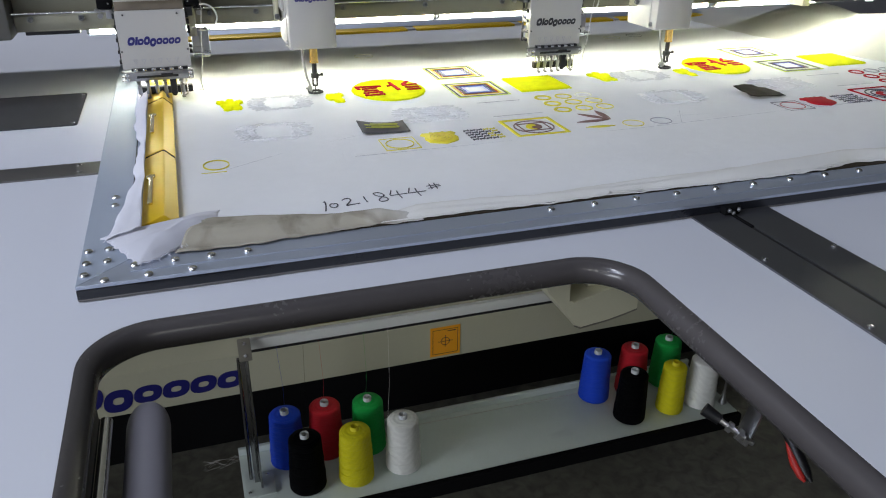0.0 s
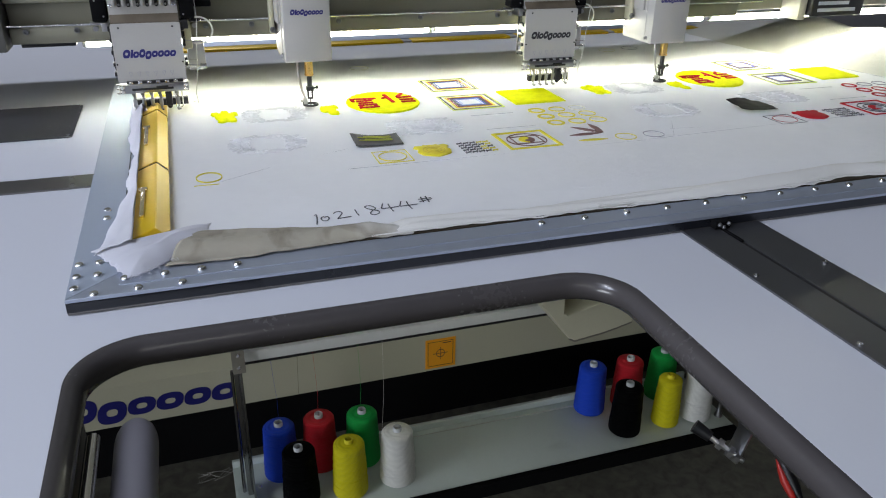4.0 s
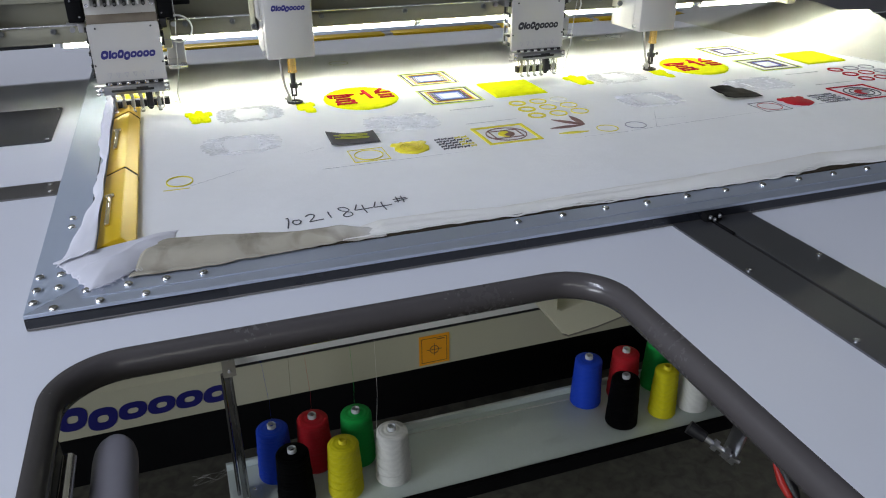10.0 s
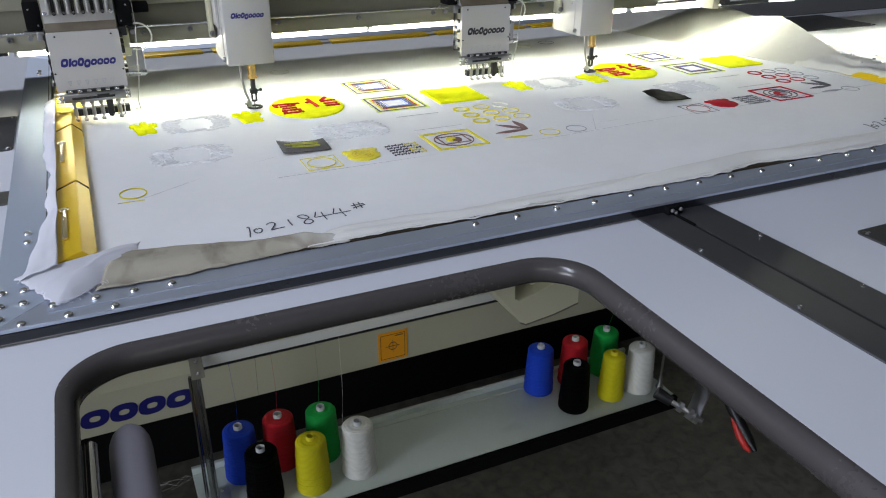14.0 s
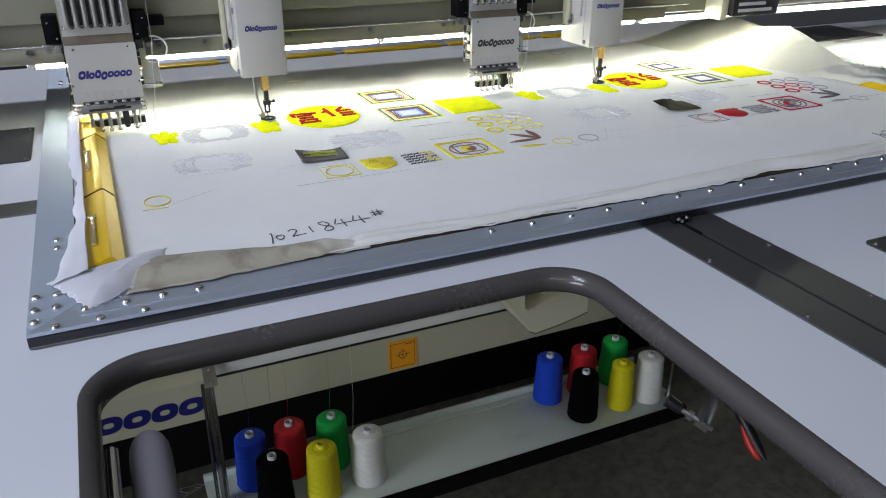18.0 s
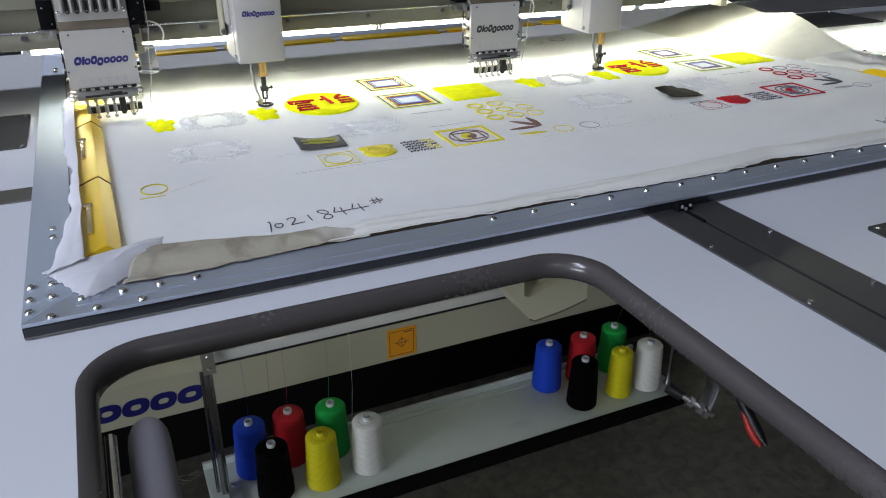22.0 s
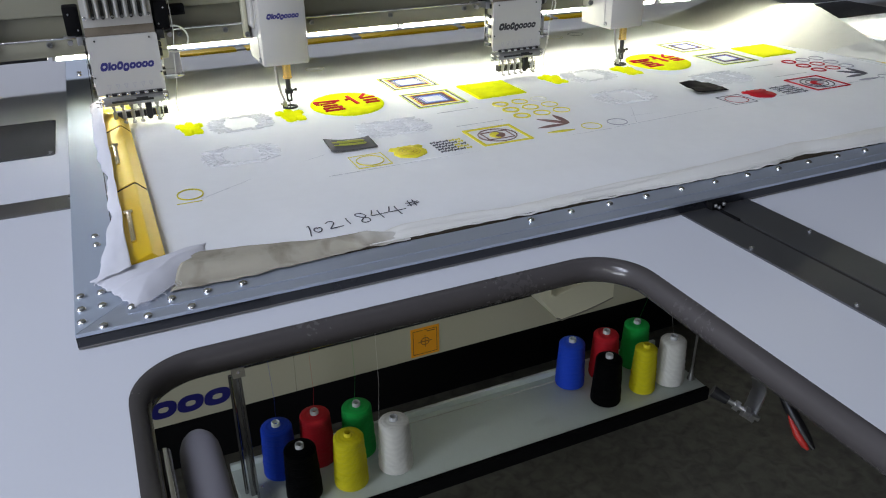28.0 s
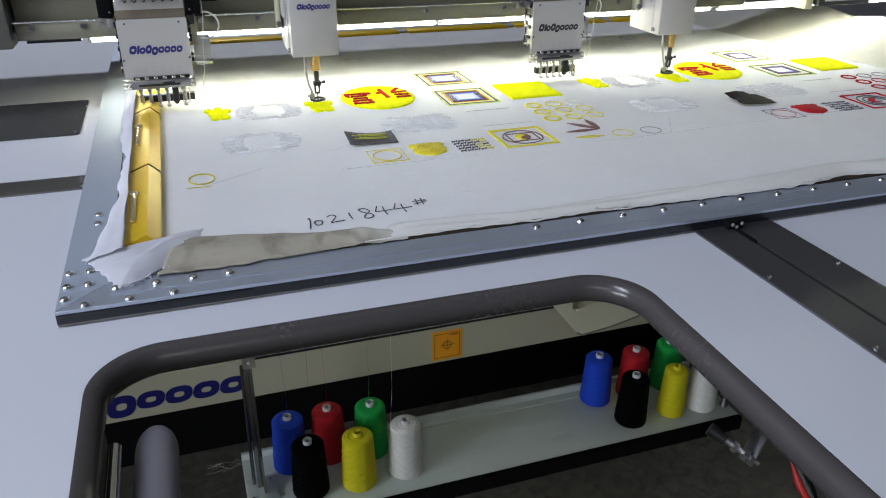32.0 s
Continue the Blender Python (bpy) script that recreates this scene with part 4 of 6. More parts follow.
CHEN = [chenille_head(0.3355), chenille_head(0.3355 + PITCH)]


# ---------------------------------------------------------------- under the table
def lower_beam():
    th = thing("lower_beam", "cream painted lower cross beam of the machine", "machine beam", 0.5, 0.62, 0.0)
    prof = [(0.0, T - 0.605), (0.0, T - 0.513), (0.006, T - 0.505), (0.10, T - 0.40), (0.30, T - 0.40), (0.30, T - 0.605)]
    bm = B()
    bent(bm, prof, -2.0, 2.5)
    front = part("beam", bm, CREAM, th)
    # black box fills the space under the beam in place of its shade
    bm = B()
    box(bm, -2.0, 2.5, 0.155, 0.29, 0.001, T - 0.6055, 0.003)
    part("shade_box", bm, MATT_BLACK, th, "black box for the unlit space under the beam")
    maker_mark(front, NAVY, -0.80, -0.343, -0.0001, T - 0.584, T - 0.547, 0.0006, "large dark blue printed mark")
    return th


lower_beam()


def warning_label():
    th = thing("adjustment_label", "orange square label with a black cross-hair on the beam", "label", 0.5897, 0.6193, T - 0.562)
    bm = B()
    box(bm, -0.0345, 0.0345, -0.0008, 0, -0.037, 0.037)
    part("sheet", bm, ORANGE, th, smooth=None)
    bm = B()
    for a, b, c, d in ((-0.029, 0.029, 0.0295, 0.0305), (-0.029, 0.029, -0.0315, -0.0305), (-0.029, -0.028, -0.0315, 0.0305), (0.028, 0.029, -0.0315, 0.0305)):
        box(bm, a, b, -0.0012, -0.0008, c, d)
    part("border", bm, INK, th, smooth=None)
    bm = B()
    sweep(bm, [(0.0095 * math.cos(a), -0.001, 0.0095 * math.sin(a)) for a in (2 * math.pi * k / 28 for k in range(28))], 0.0007, 6, closed=True)
    box(bm, -0.017, 0.017, -0.0014, -0.0008, -0.0005, 0.0005)
    box(bm, -0.0005, 0.0005, -0.0014, -0.0008, -0.015, 0.015)
    part("cross_hair", bm, INK, th, smooth=None)
    bm = B()
    box(bm, 0.005, 0.024, -0.0012, -0.0008, 0.0245, 0.0265)
    part("print", bm, INK, th, "tiny unreadable print", smooth=None)


warning_label()


def thread_tray():
    x0, x1 = 0.128, 1.185
    th = thing("thread_tray", "grey painted metal tray for thread cones", "tray", (x0 + x1) / 2, 0.47, 0.0)
    w = (x1 - x0) / 2
    z = T - 0.70
    bm = B()
    box(bm, -w, w, -0.112, 0.0735, z - 0.004, z, 0.001)
    part("base", bm, SHELF, th)
    bm = B()
    box(bm, -w, w, -0.126, -0.1125, z - 0.030, z + 0.002, 0.002)
    part("front_edge", bm, MATT_BLACK, th, "black front edge")
    bm = B()
    prof = [(0.074, z - 0.004), (0.074, z + 0.0125), (0.0755, z + 0.014), (0.0815, z + 0.014), (0.083, z + 0.0125), (0.083, z - 0.004)]
    bent(bm, prof, -w, w)
    part("back_lip", bm, SHELF, th, "folded lip along the back")
    bm = B()
    cyl(bm, (-0.16, 0.0565, z + 0.0012), (0.235, 0.052, z + 0.0012), 0.0011, seg=6)
    part("wire", bm, STRAND, th, "white strand lying on the tray")
    for s in (-1, 1):
        bm = B()
        box(bm, s * (w - 0.06) - 0.02, s * (w - 0.06) + 0.02, 0.0, 0.07, 0.001, z - 0.0045, 0.002)
        part("support", bm, MATT_BLACK, th)
    return th


thread_tray()


def tray_post():
    th = thing("guide_post", "chrome flat post joining tray and thread rail", "post", 0.161, 0.447, T - 0.70)
    bm = B()
    box(bm, 0.0, 0.004, -0.012, 0.010, 0.0005, 0.302, 0.0006)
    box(bm, -0.010, 0.0, 0.0065, 0.010, 0.0005, 0.302, 0.0006)
    part("post", bm, DARK_CHROME, th)
    bm = B()
    slab(bm, rounded(-0.011, 0.011, -0.020, 0.020, 0.002, 3), 0, 0.0025)
    bmesh.ops.rotate(bm, verts=bm.verts, matrix=Matrix.Rotation(radians(66), 3, "X"), cent=(0, 0, 0))
    bmesh.ops.translate(bm, verts=bm.verts, vec=(0.0, -0.010, 0.316))
    head = part("top_plate", bm, POST_PAINT, th, "beige bracket plate with two screws")
    for k in (-1, 1):
        ob = share("screw", SCREW, head)
        ob.matrix_basis = pose(0, -0.012 + 0.004 * k, 0.317 + k * 0.0098, 66, 0, 0)
    bm = B()
    cyl(bm, (-0.016, 0.02, 0.0), (-0.012, 0.02, 0.28), 0.0035, seg=12)
    part("rod", bm, DARK_CHROME, th, "thin chrome rod beside the post")
    bm = B()
    box(bm, -0.030, 0.026, -0.030, 0.034, 0.0004, 0.0032, 0.0008)
    foot = part("foot_plate", bm, SHELF, th, "grey foot plate screwed to the tray")
    for x, y in ((-0.022, -0.018), (0.014, 0.024)):
        share("screw", SCREW, foot, x, y, 0.0032)


tray_post()


def thread_rail():
    th = thing("thread_rail", "pale painted thread guide rail under the table", "rail", 0.60, 0.449, T - 0.395)
    bm = B()
    box(bm, -0.43, 0.62, 0.0, 0.010, 0.0, 0.020, 0.001)
    part("bar", bm, RAIL_PAINT, th)
    bm = B()
    box(bm, -0.43, 0.62, -0.0012, 0.0112, -0.0045, -0.0002, 0.0005)
    part("lip", bm, BLACK, th, "dark lower lip")


thread_rail()


def hook_arm():
    th = thing("hook_arm", "cream cast arm with a window under the table", "machine arm", 0.745, 0.36, T - 0.27)
    outer = [(-0.125, 0.10), (-0.091, 0.0), (-0.033, -0.078), (-0.02, -0.0855), (0.034, -0.079), (0.065, -0.0725), (0.091, -0.066), (0.086, 0.10)]
    inner = [(-0.048, 0.03), (-0.048, 0.0), (-0.047, -0.026), (-0.040, -0.0305), (0.0, -0.0205), (0.03, -0.0125), (0.052, -0.007), (0.060, 0.03)]
    n = len(outer)
    # front wall of the casting round its window
    bm = B()
    rows = [[bm.verts.new((x, y, z)) for x, z in o] for o, y in ((outer, 0.05), (outer, -0.072), ([(x * 0.985, z * 0.97) for x, z in outer], -0.075), (inner, -0.075), (inner, 0.05))]
    for a, b in zip(rows, rows[1:] + rows[:1]):
        for i in range(n):
            bm.faces.new((a[i], a[(i + 1) % n], b[(i + 1) % n], b[i]))
    wall = part("front_wall", bm, LIT_CREAM, th, "front wall with a square window")
    # raised sill that follows the window's sloping lower edge
    bm = B()
    sweep(bm, [(-0.046, -0.0755, -0.026), (-0.040, -0.0755, -0.0315), (0.0, -0.0755, -0.0215), (0.03, -0.0755, -0.0135), (0.052, -0.0755, -0.008)], 0.0022, 8)
    part("window_sill", bm, LIT_CREAM, wall)
    # inner walls: deep behind the window's nearer half, shallow behind the other
    bm = B()
    box(bm, -0.06, 0.0, 0.044, 0.052, -0.045, 0.06, 0.001)
    part("back_wall", bm, LIT_CREAM, th, "set-back wall inside the arm")
    bm = B()
    box(bm, -0.001, 0.075, -0.050, 0.049, -0.030, 0.06, 0.003)
    part("inner_block", bm, LIT_CREAM, th, "block inside the arm")
    # the arm's recessed far end, painted black in place of its shade
    bm = B()
    box(bm, 0.089, 0.135, -0.030, 0.048, -0.058, 0.10, 0.003)
    part("shaded_end", bm, MATT_BLACK, th, "arm's far end, black for shade")
    # shadow line under the arm, drawn as a thin dark rod
    bm = B()
    sweep(bm, [(x, -0.072, z) for x, z in ((-0.030, -0.0805), (-0.02, -0.0865), (0.034, -0.0800), (0.065, -0.0735), (0.091, -0.0670))], 0.0022, 8)
    part("underside_shade", bm, POST_PAINT, th, "dark line of shade along the arm's lower edge")


hook_arm()


def thread_cone(colour, x, y, slim=0.0, rz=0):
    th = thing("thread_cone", "%s thread cone standing on the tray" % colour, "thread cone", x, y, T - 0.70, group="thread cones on the tray")
    bm = B()
    r0, r1, h = 0.0352 - slim, 0.0304 - slim, 0.1145
    prof = [(r0 - 0.006, 0.001), (r0 - 0.0008, 0.003)]
    for k in range(46):
        f = k / 45
        dent = (0.0009 if colour in ("yellow", "white") else 0.0005) * (k in (9, 17, 18, 27, 35, 41))
        prof.append((r0 + (r1 - r0) * f - dent, 0.006 + (h - 0.010) * f))
    prof += [(r1 - 0.002, h - 0.001), (r1 - 0.006, h), (0.0085, h + 0.0012)]
    lathe(bm, prof, 36)
    wound = part("winding", bm, THREADS[colour], th, smooth=50)
    bm = B()
    lathe(bm, [(0.0085, h - 0.002), (0.0083, h + 0.0085), (0.0078, h + 0.0095), (0.0066, h + 0.0095), (0.0062, h + 0.0090), (0.0058, h - 0.030)], 20)
    part("core", bm, WHITE_CORE if colour != "yellow" else YSTITCH, th, "hollow plastic core", smooth=50)
    bm = B()
    for k in range(4 if colour in ("yellow", "white") else 2):
        z = 0.024 + (0.017 if colour in ("yellow", "white") else 0.034) * k
        pts = [((r0 - 0.0037 * (z + 0.006 * math.sin(a / 2)) / 0.08 + 0.0004) * math.cos(a + k), (r0 - 0.0037 * (z + 0.006 * math.sin(a / 2)) / 0.08 + 0.0004) * math.sin(a + k), z + 0.006 * math.sin(a / 2)) for a in (2 * math.pi * j / 30 for j in range(31))]
        sweep(bm, pts, 0.0007, 5)
    part("loose_turn", bm, THREADS[colour], wound)
    th.rotation_euler = (0, 0, radians(rz))
    return th


CONES = (("blue", 0.222, 0.503), ("red", 0.3005, 0.5065), ("green", 0.3845, 0.4950), ("black", 0.2478, 0.4215), ("yellow", 0.341, 0.4145), ("white", 0.437, 0.4205))
for i, (c, x, y) in enumerate(CONES):
    thread_cone(c, x, y, 0.0 if c != "yellow" else 0.001, 40 * i)
for i, (c, x, y) in enumerate((("blue", 0.906, 0.504), ("red", 0.9965, 0.500), ("green", 1.0873, 0.505), ("black", 0.9445, 0.4155), ("yellow", 1.0445, 0.414), ("white", 1.121, 0.4135))):
    thread_cone(c, x, y, 0.0055 if c == "yellow" else 0.001, 25 + 40 * i)


def rising_thread(colour, x, y, xt):
    bm = B()
    sweep(bm, [(0, 0, 0), ((xt - x) * 0.5 + 0.003, (0.447 - y) * 0.5, 0.08), (xt - x, 0.447 - y, 0.193)], 0.00022, 5)
    solid("rising_thread", bm, THREADS[colour], "single %s thread rising from its cone" % colour, "thread", T - 0.588, "threads rising to the rail", x=x, y=y)


for c, x, y, xt in (("blue", 0.224, 0.5135, 0.215), ("red", 0.3014, 0.5175, 0.29), ("green", 0.384, 0.5063, 0.372), ("black", 0.2478, 0.431, 0.262), ("white", 0.410, 0.432, 0.418), ("white", 1.13, 0.425, 1.105), ("green", 1.0873, 0.506, 1.075)):
    rising_thread(c, x, y, xt)


def thread_tangle():
    rnd = random.Random(8)
    pts = [(0.03 * math.sin(1.7 * k) + rnd.uniform(-0.012, 0.012) + 0.004 * k, 0.018 * math.cos(1.3 * k) + rnd.uniform(-0.01, 0.01), 0.002 + 0.0012 * (k % 3)) for k in range(26)]
    bm = B()
    sweep(bm, [(0.7 * x, 0.7 * y, z) for x, y, z in pts], 0.0003, 5)
    solid("thread_tangle", bm, STRAND, "tangled scrap of white thread on the floor", "thread", 0.0, x=0.055, y=0.706)


thread_tangle()


def thread_pole():
    th = thing("thread_pole", "thin steel pole at the end of the tray", "pole", 1.172, 0.395, T - 0.70)
    bm = B()
    cyl(bm, (0, 0, 0), (0, 0, 0.20), 0.0028, seg=10)
    lathe(bm, [(0.009, 0.0), (0.009, 0.004), (0.0055, 0.012), (0.004, 0.03)], 14)
    part("rod", bm, STEEL, th)


thread_pole()


def grip_rail():
    th = thing("padded_stop_bar", "grey padded stop bar under the notch edge", "stop bar", 0.060, -0.5, T - 0.064)
    r = 0.0175
    bm = B()
    rings = []
    ys = [-0.5, -0.2, 0.1, 0.34] + [0.34 + 0.028 * math.sin(radians(a)) for a in (20, 40, 60, 75, 86)]
    rs = [r, r, r, r] + [r * (0.25 + 0.75 * math.cos(radians(a))) for a in (20, 40, 60, 75, 86)]
    for y, rr in zip(ys, rs):
        rings.append([bm.verts.new((rr * math.cos(2 * math.pi * k / 24), y, rr * math.sin(2 * math.pi * k / 24))) for k in range(24)])
    for a, b in zip(rings, rings[1:]):
        for k in range(24):
            bm.faces.new((a[k], a[(k + 1) % 24], b[(k + 1) % 24], b[k]))
    bm.faces.new(rings[0])
    bm.faces.new(rings[-1][::-1])
    part("pad", bm, FOAM, th, smooth=60)
    bm = B()
    cyl(bm, (-0.028, -0.5, 0.026), (-0.028, 0.325, 0.026), 0.0055, seg=14)
    part("rod", bm, CHROME, th, "chrome rod beside the pad")
    bm = B()
    box(bm, -0.042, -0.036, -0.5, 0.345, -0.02, 0.030, 0.001)
    part("hanger", bm, BLACK, th, "black hanger plate")


grip_rail()


def edge_clamp():
    th = thing("bumper_bolt", "zinc plated bracket with a black rubber bumper bolt", "bracket", 0.575, -0.27, T - 0.031)
    bm = B()
    # a flat strip bent down from the table's underside
    w, t = Vector((0.0, 0.0085, -0.001)), Vector((0.0011, 0.0, 0.0))
    rings = []
    for p in ((0.003, 0.000, -0.0006), (0.002, -0.004, -0.010), (-0.001, -0.009, -0.020), (-0.004, -0.012, -0.034), (0.002, -0.010, -0.048), (-0.001, -0.009, -0.064), (-0.005, -0.007, -0.083)):
        p = Vector(p)
        rings.append([bm.verts.new(q) for q in (p - w - t, p + w - t, p + w + t, p - w + t)])
    for a, b in zip(rings, rings[1:]):
        for k in range(4):
            bm.faces.new((a[k], a[(k + 1) % 4], b[(k + 1) % 4], b[k]))
    bm.faces.new(rings[0][::-1])
    bm.faces.new(rings[-1])
    part("bracket", bm, STEEL, th, "bent bright steel bracket")
    d = Vector((0.030, -0.034, -0.02)).normalized()
    a = Vector((-0.033, 0.020, -0.056)) + d * 0.003
    bm = B()
    cyl(bm, a, a + d * 0.017, 0.0064, 0.0052, seg=20)
    part("bumper", bm, BLACK_PLASTIC, th, "black rubber bumper")
    bm = B()
    cyl(bm, a + d * 0.015, a + d * 0.052, 0.0026, seg=10)
    part("bolt", bm, STEEL, th)
    for k in (0.025, 0.036, 0.043):
        bm = B()
        cyl(bm, a + d * k, a + d * (k + 0.0045), 0.0058, seg=6)
        part("nut", bm, STEEL, th)


edge_clamp()


def red_handle():
    th = thing("red_handled_tool", "red and black tool grip hanging under the table", "tool", 0.597, -0.313, T - 0.031)
    bm = B()
    sweep(bm, [(0.014, 0.075, -0.001), (0.011, 0.060, -0.022), (0.009, 0.042, -0.046)], 0.0030, 10, sx=0.6)
    part("shank", bm, ZINC, th)
    bm = B()
    sweep(bm, [(0.0035, 0.014, -0.071), (0.003, 0.007, -0.077), (0.0025, -0.002, -0.085), (0.003, -0.012, -0.0915), (0.004, -0.016, -0.094)], [0.0008, 0.0028, 0.0040, 0.0034, 0.0012], 12)
    part("grip", bm, RED, th, "red plastic grip", smooth=60)
    bm = B()
    sweep(bm, [(0.009, 0.043, -0.045), (0.008, 0.034, -0.053), (0.008, 0.020, -0.066), (0.008, 0.004, -0.078), (0.008, -0.010, -0.088), (0.008, -0.019, -0.093)], [0.0016, 0.0036, 0.0054, 0.0060, 0.0050, 0.0018], 12)
    part("back_grip", bm, BLACK_PLASTIC, th, "black back of the grip", smooth=60)


red_handle()


# ---------------------------------------------------------------- embroidery frame
FX0, FX1, FY0, FY1, FW = -0.003, 1.728, -0.008, 1.240, 0.047


def clip_mesh(name, length, high=1.0):
    """A gold clip strip along y with a bevelled inner face; its outer side is at x = 0."""
    bm = B()
    prof = [(0.0, 0.0), (0.0, 0.0115), (0.0225, 0.0205), (0.0245, 0.0205), (0.037, 0.0085), (0.037, 0.0)]
    rows = [[bm.verts.new((x, y, z * high)) for x, z in prof] for y in (0, length)]
    k = len(prof)
    for j in range(k):
        bm.faces.new((rows[0][j], rows[0][(j + 1) % k], rows[1][(j + 1) % k], rows[1][j]))
    bm.faces.new(rows[0])
    bm.faces.new(rows[1][::-1])
    bmesh.ops.bevel(bm, geom=list(bm.edges), offset=0.0006, segments=2, affect="EDGES")
    return mesh_of(name, bm, GOLD, 30)


def lever_mesh():
    bm = B()
    box(bm, 0.0062, 0.0118, 0.0, 0.090, 0.0150, 0.0196, 0.0014)
    cyl(bm, (0.004, 0.086, 0.0165), (0.014, 0.086, 0.0175), 0.0030, seg=12)
    return mesh_of("lever", bm, PALE_BRASS, 40)


def embroidery_frame():
    th = thing("embroidery_hoop", "riveted aluminium embroidery frame with gold clips", "embroidery frame", 0, 0, T)
    outer = [(FX0, FY0), (FX1, FY0), (FX1, FY1), (FX0, FY1)]
    inner = [(FX0 + FW, FY0 + FW), (FX1 - FW, FY0 + FW), (FX1 - FW, FY1 - FW), (FX0 + FW, FY1 - FW)]
    for i, name in enumerate(("front_rail", "side_rail", "back_rail", "side_rail")):
        a, b, c, d = outer[i], outer[(i + 1) % 4], inner[(i + 1) % 4], inner[i]
        bm = B()
        slab(bm, [a, b, c, d], 0.0130, 0.0168)
        bmesh.ops.bevel(bm, geom=[e for e in bm.edges], offset=0.0004, segments=1, affect="EDGES")
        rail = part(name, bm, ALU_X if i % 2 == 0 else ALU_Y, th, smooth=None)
        bm = B()
        slab(bm, [a, b, c, d], 0.0032, 0.0129)
        part("edge_strip", bm, EDGE, rail, "glossy dark edge under the rail", smooth=None)
    for name, x0, x1, y0, y1 in (("front_lip", FX0, FX1, FY0 + 0.0006, FY0 + 0.02), ("side_lip", FX0 + 0.0006, FX0 + 0.02, FY0 + 0.0202, FY1)):
        bm = B()
        box(bm, x0, x1, y0, y1, 0.0006, 0.0031, 0.0005)
        part(name, bm, STRIP_X, th, "thin steel lip under the rail")
    bm = B()
    box(bm, FX0 + 0.002, 0.171, FY0 - 0.0009, FY0 - 0.0001, 0.0036, 0.0126, 0.0003)
    part("corner_cap", bm, EDGE, th, "short dark cap at the rail's corner")
    # raised inner ledge of the front rail and thin groove of the side rail
    bm = B()
    slab(bm, [(0.043, 0.009), (FX1 - 0.04, 0.009), (FX1 - 0.05, 0.0385), (0.07, 0.0385)], 0.0169, 0.0178)
    part("rail_ledge", bm, ALU_X, th, "raised ledge that carries the rivets", smooth=None)
    bm = B()
    box(bm, 0.0395, 0.0408, 0.07, 1.18, 0.0166, 0.0171)
    part("groove", bm, DARK_HOLLOW, th, smooth=None)
    # strip of clip under the hem, coloured as if shaded
    bm = B()
    box(bm, 0.19, FX1 - 0.06, 0.0392, 0.056, 0.0169, 0.0190, 0.0006)
    part("shaded_strip", bm, SHADED_CLIP, th, "clip strip under the cloth edge, dark brown for shade", smooth=None)
    rivets = [(x, y) for x in (0.0035, 0.0222) for y in (0.012 + 0.0, 0.0365, 0.0637)] + [(0.0217, -0.0035), (0.060, -0.0025), (0.0992, -0.0025)]
    rivets += [(x, 0.0195) for x in (0.0477, 0.0837, 0.1176, 0.152)] + [(0.0218, 0.2056), (0.0224, 0.1806), (0.0222, 1.05), (0.0222, 1.075)]
    x = 0.4863
    while x < 1.67:
        rivets.append((x, 0.0262))
        x += 0.0547
    rivets += [(FX1 - 0.012, 0.20 + 0.055 * k) for k in range(15)] + [(FX1 - 0.032, 0.22 + 0.055 * k) for k in range(14)]
    rivets = [r for r in rivets if not (abs(r[0] - 0.0222) < 0.001 and abs(r[1] - 0.012) < 0.001)]
    for x, y in rivets:
        on = 0.0178 if 0.0085 < y < 0.04 and 0.045 < x < 1.67 else 0.0168
        share("rivet", RIVET, th, x, y, on)
    lever = lever_mesh()
    first, side = clip_mesh("clip", 0.219), clip_mesh("clip", 0.2625)
    bm = B()
    box(bm, 0.0, 0.044, 0.0, 0.2615, 0.0, 0.0062, 0.0016)
    low = mesh_of("clip", bm, GOLD, 30)
    bm = B()
    box(bm, 0.006, 0.036, 0.0, 0.0226, 0.0, 0.0048, 0.0010)
    joiner = mesh_of("joiner", bm, GREYCOVER, 30)
    # black filler in the gaps between clips, in place of their shade
    gap_shade = clip_mesh("gap_shade", 0.0072, 0.97)
    gap_shade.materials.clear()
    gap_shade.materials.append(MATT_BLACK)
    top = 0.010
    c = share("clip", first, th, 0.052, 0.104, top, "gold anodised clip on the side rail")
    share("lever", lever, c, 0, 0.046, 0, "pale brass lever")
    share("gap_shade", gap_shade, c, 0.0003, 0.2185, 0)
    for k in range(3):
        c = share("clip", side, th, 0.052, 0.3295 + 0.269 * k, top, "gold anodised clip on the side rail")
        share("lever", lever, c, 0, 0.090, 0, "pale brass lever")
        share("gap_shade", gap_shade, c, 0.0003, 0.2620, 0)
    c = share("clip", first, th, 1.588, 0.423, top - 0.0092, "gold anodised clip on the side rail", rz=180)
    share("lever", lever, c, 0, 0.062, 0, "pale brass lever")
    for k in range(5):
        c = share("clip", low, th, 0.0985 + 0.2845 * k, 1.200, top, "gold anodised clip on the back rail", rz=-90)
        share("joiner", joiner, c, 0.0, 0.2617, 0.0, "pale grey joining piece")
    return th


FRAME = embroidery_frame()


def slide_carriage():
    th = thing("slide_carriage", "small black carriage with screws in the drive slot", "carriage", 0.7105, 0.007, T + 0.0024)
    bm = B()
    box(bm, -0.011, 0.011, -0.0245, -0.0095, 0.0, 0.010, 0.0015)
    part("block", bm, MATT_BLACK, th)
    for x, z in ((-0.006, 0.0065), (0.0065, 0.0068), (0.0, 0.003)):
        bm = B()
        ball(bm, (x, -0.0255, z), 0.0026, seg=10)
        part("screw_head", bm, ZINC, th)
    bm = B()
    box(bm, -0.0016, 0.0016, -0.060, -0.0246, -0.0012, 0.0016, 0.0005)
    part("tongue", bm, MATT_BLACK, th)
    return th


CARRIAGE = slide_carriage()


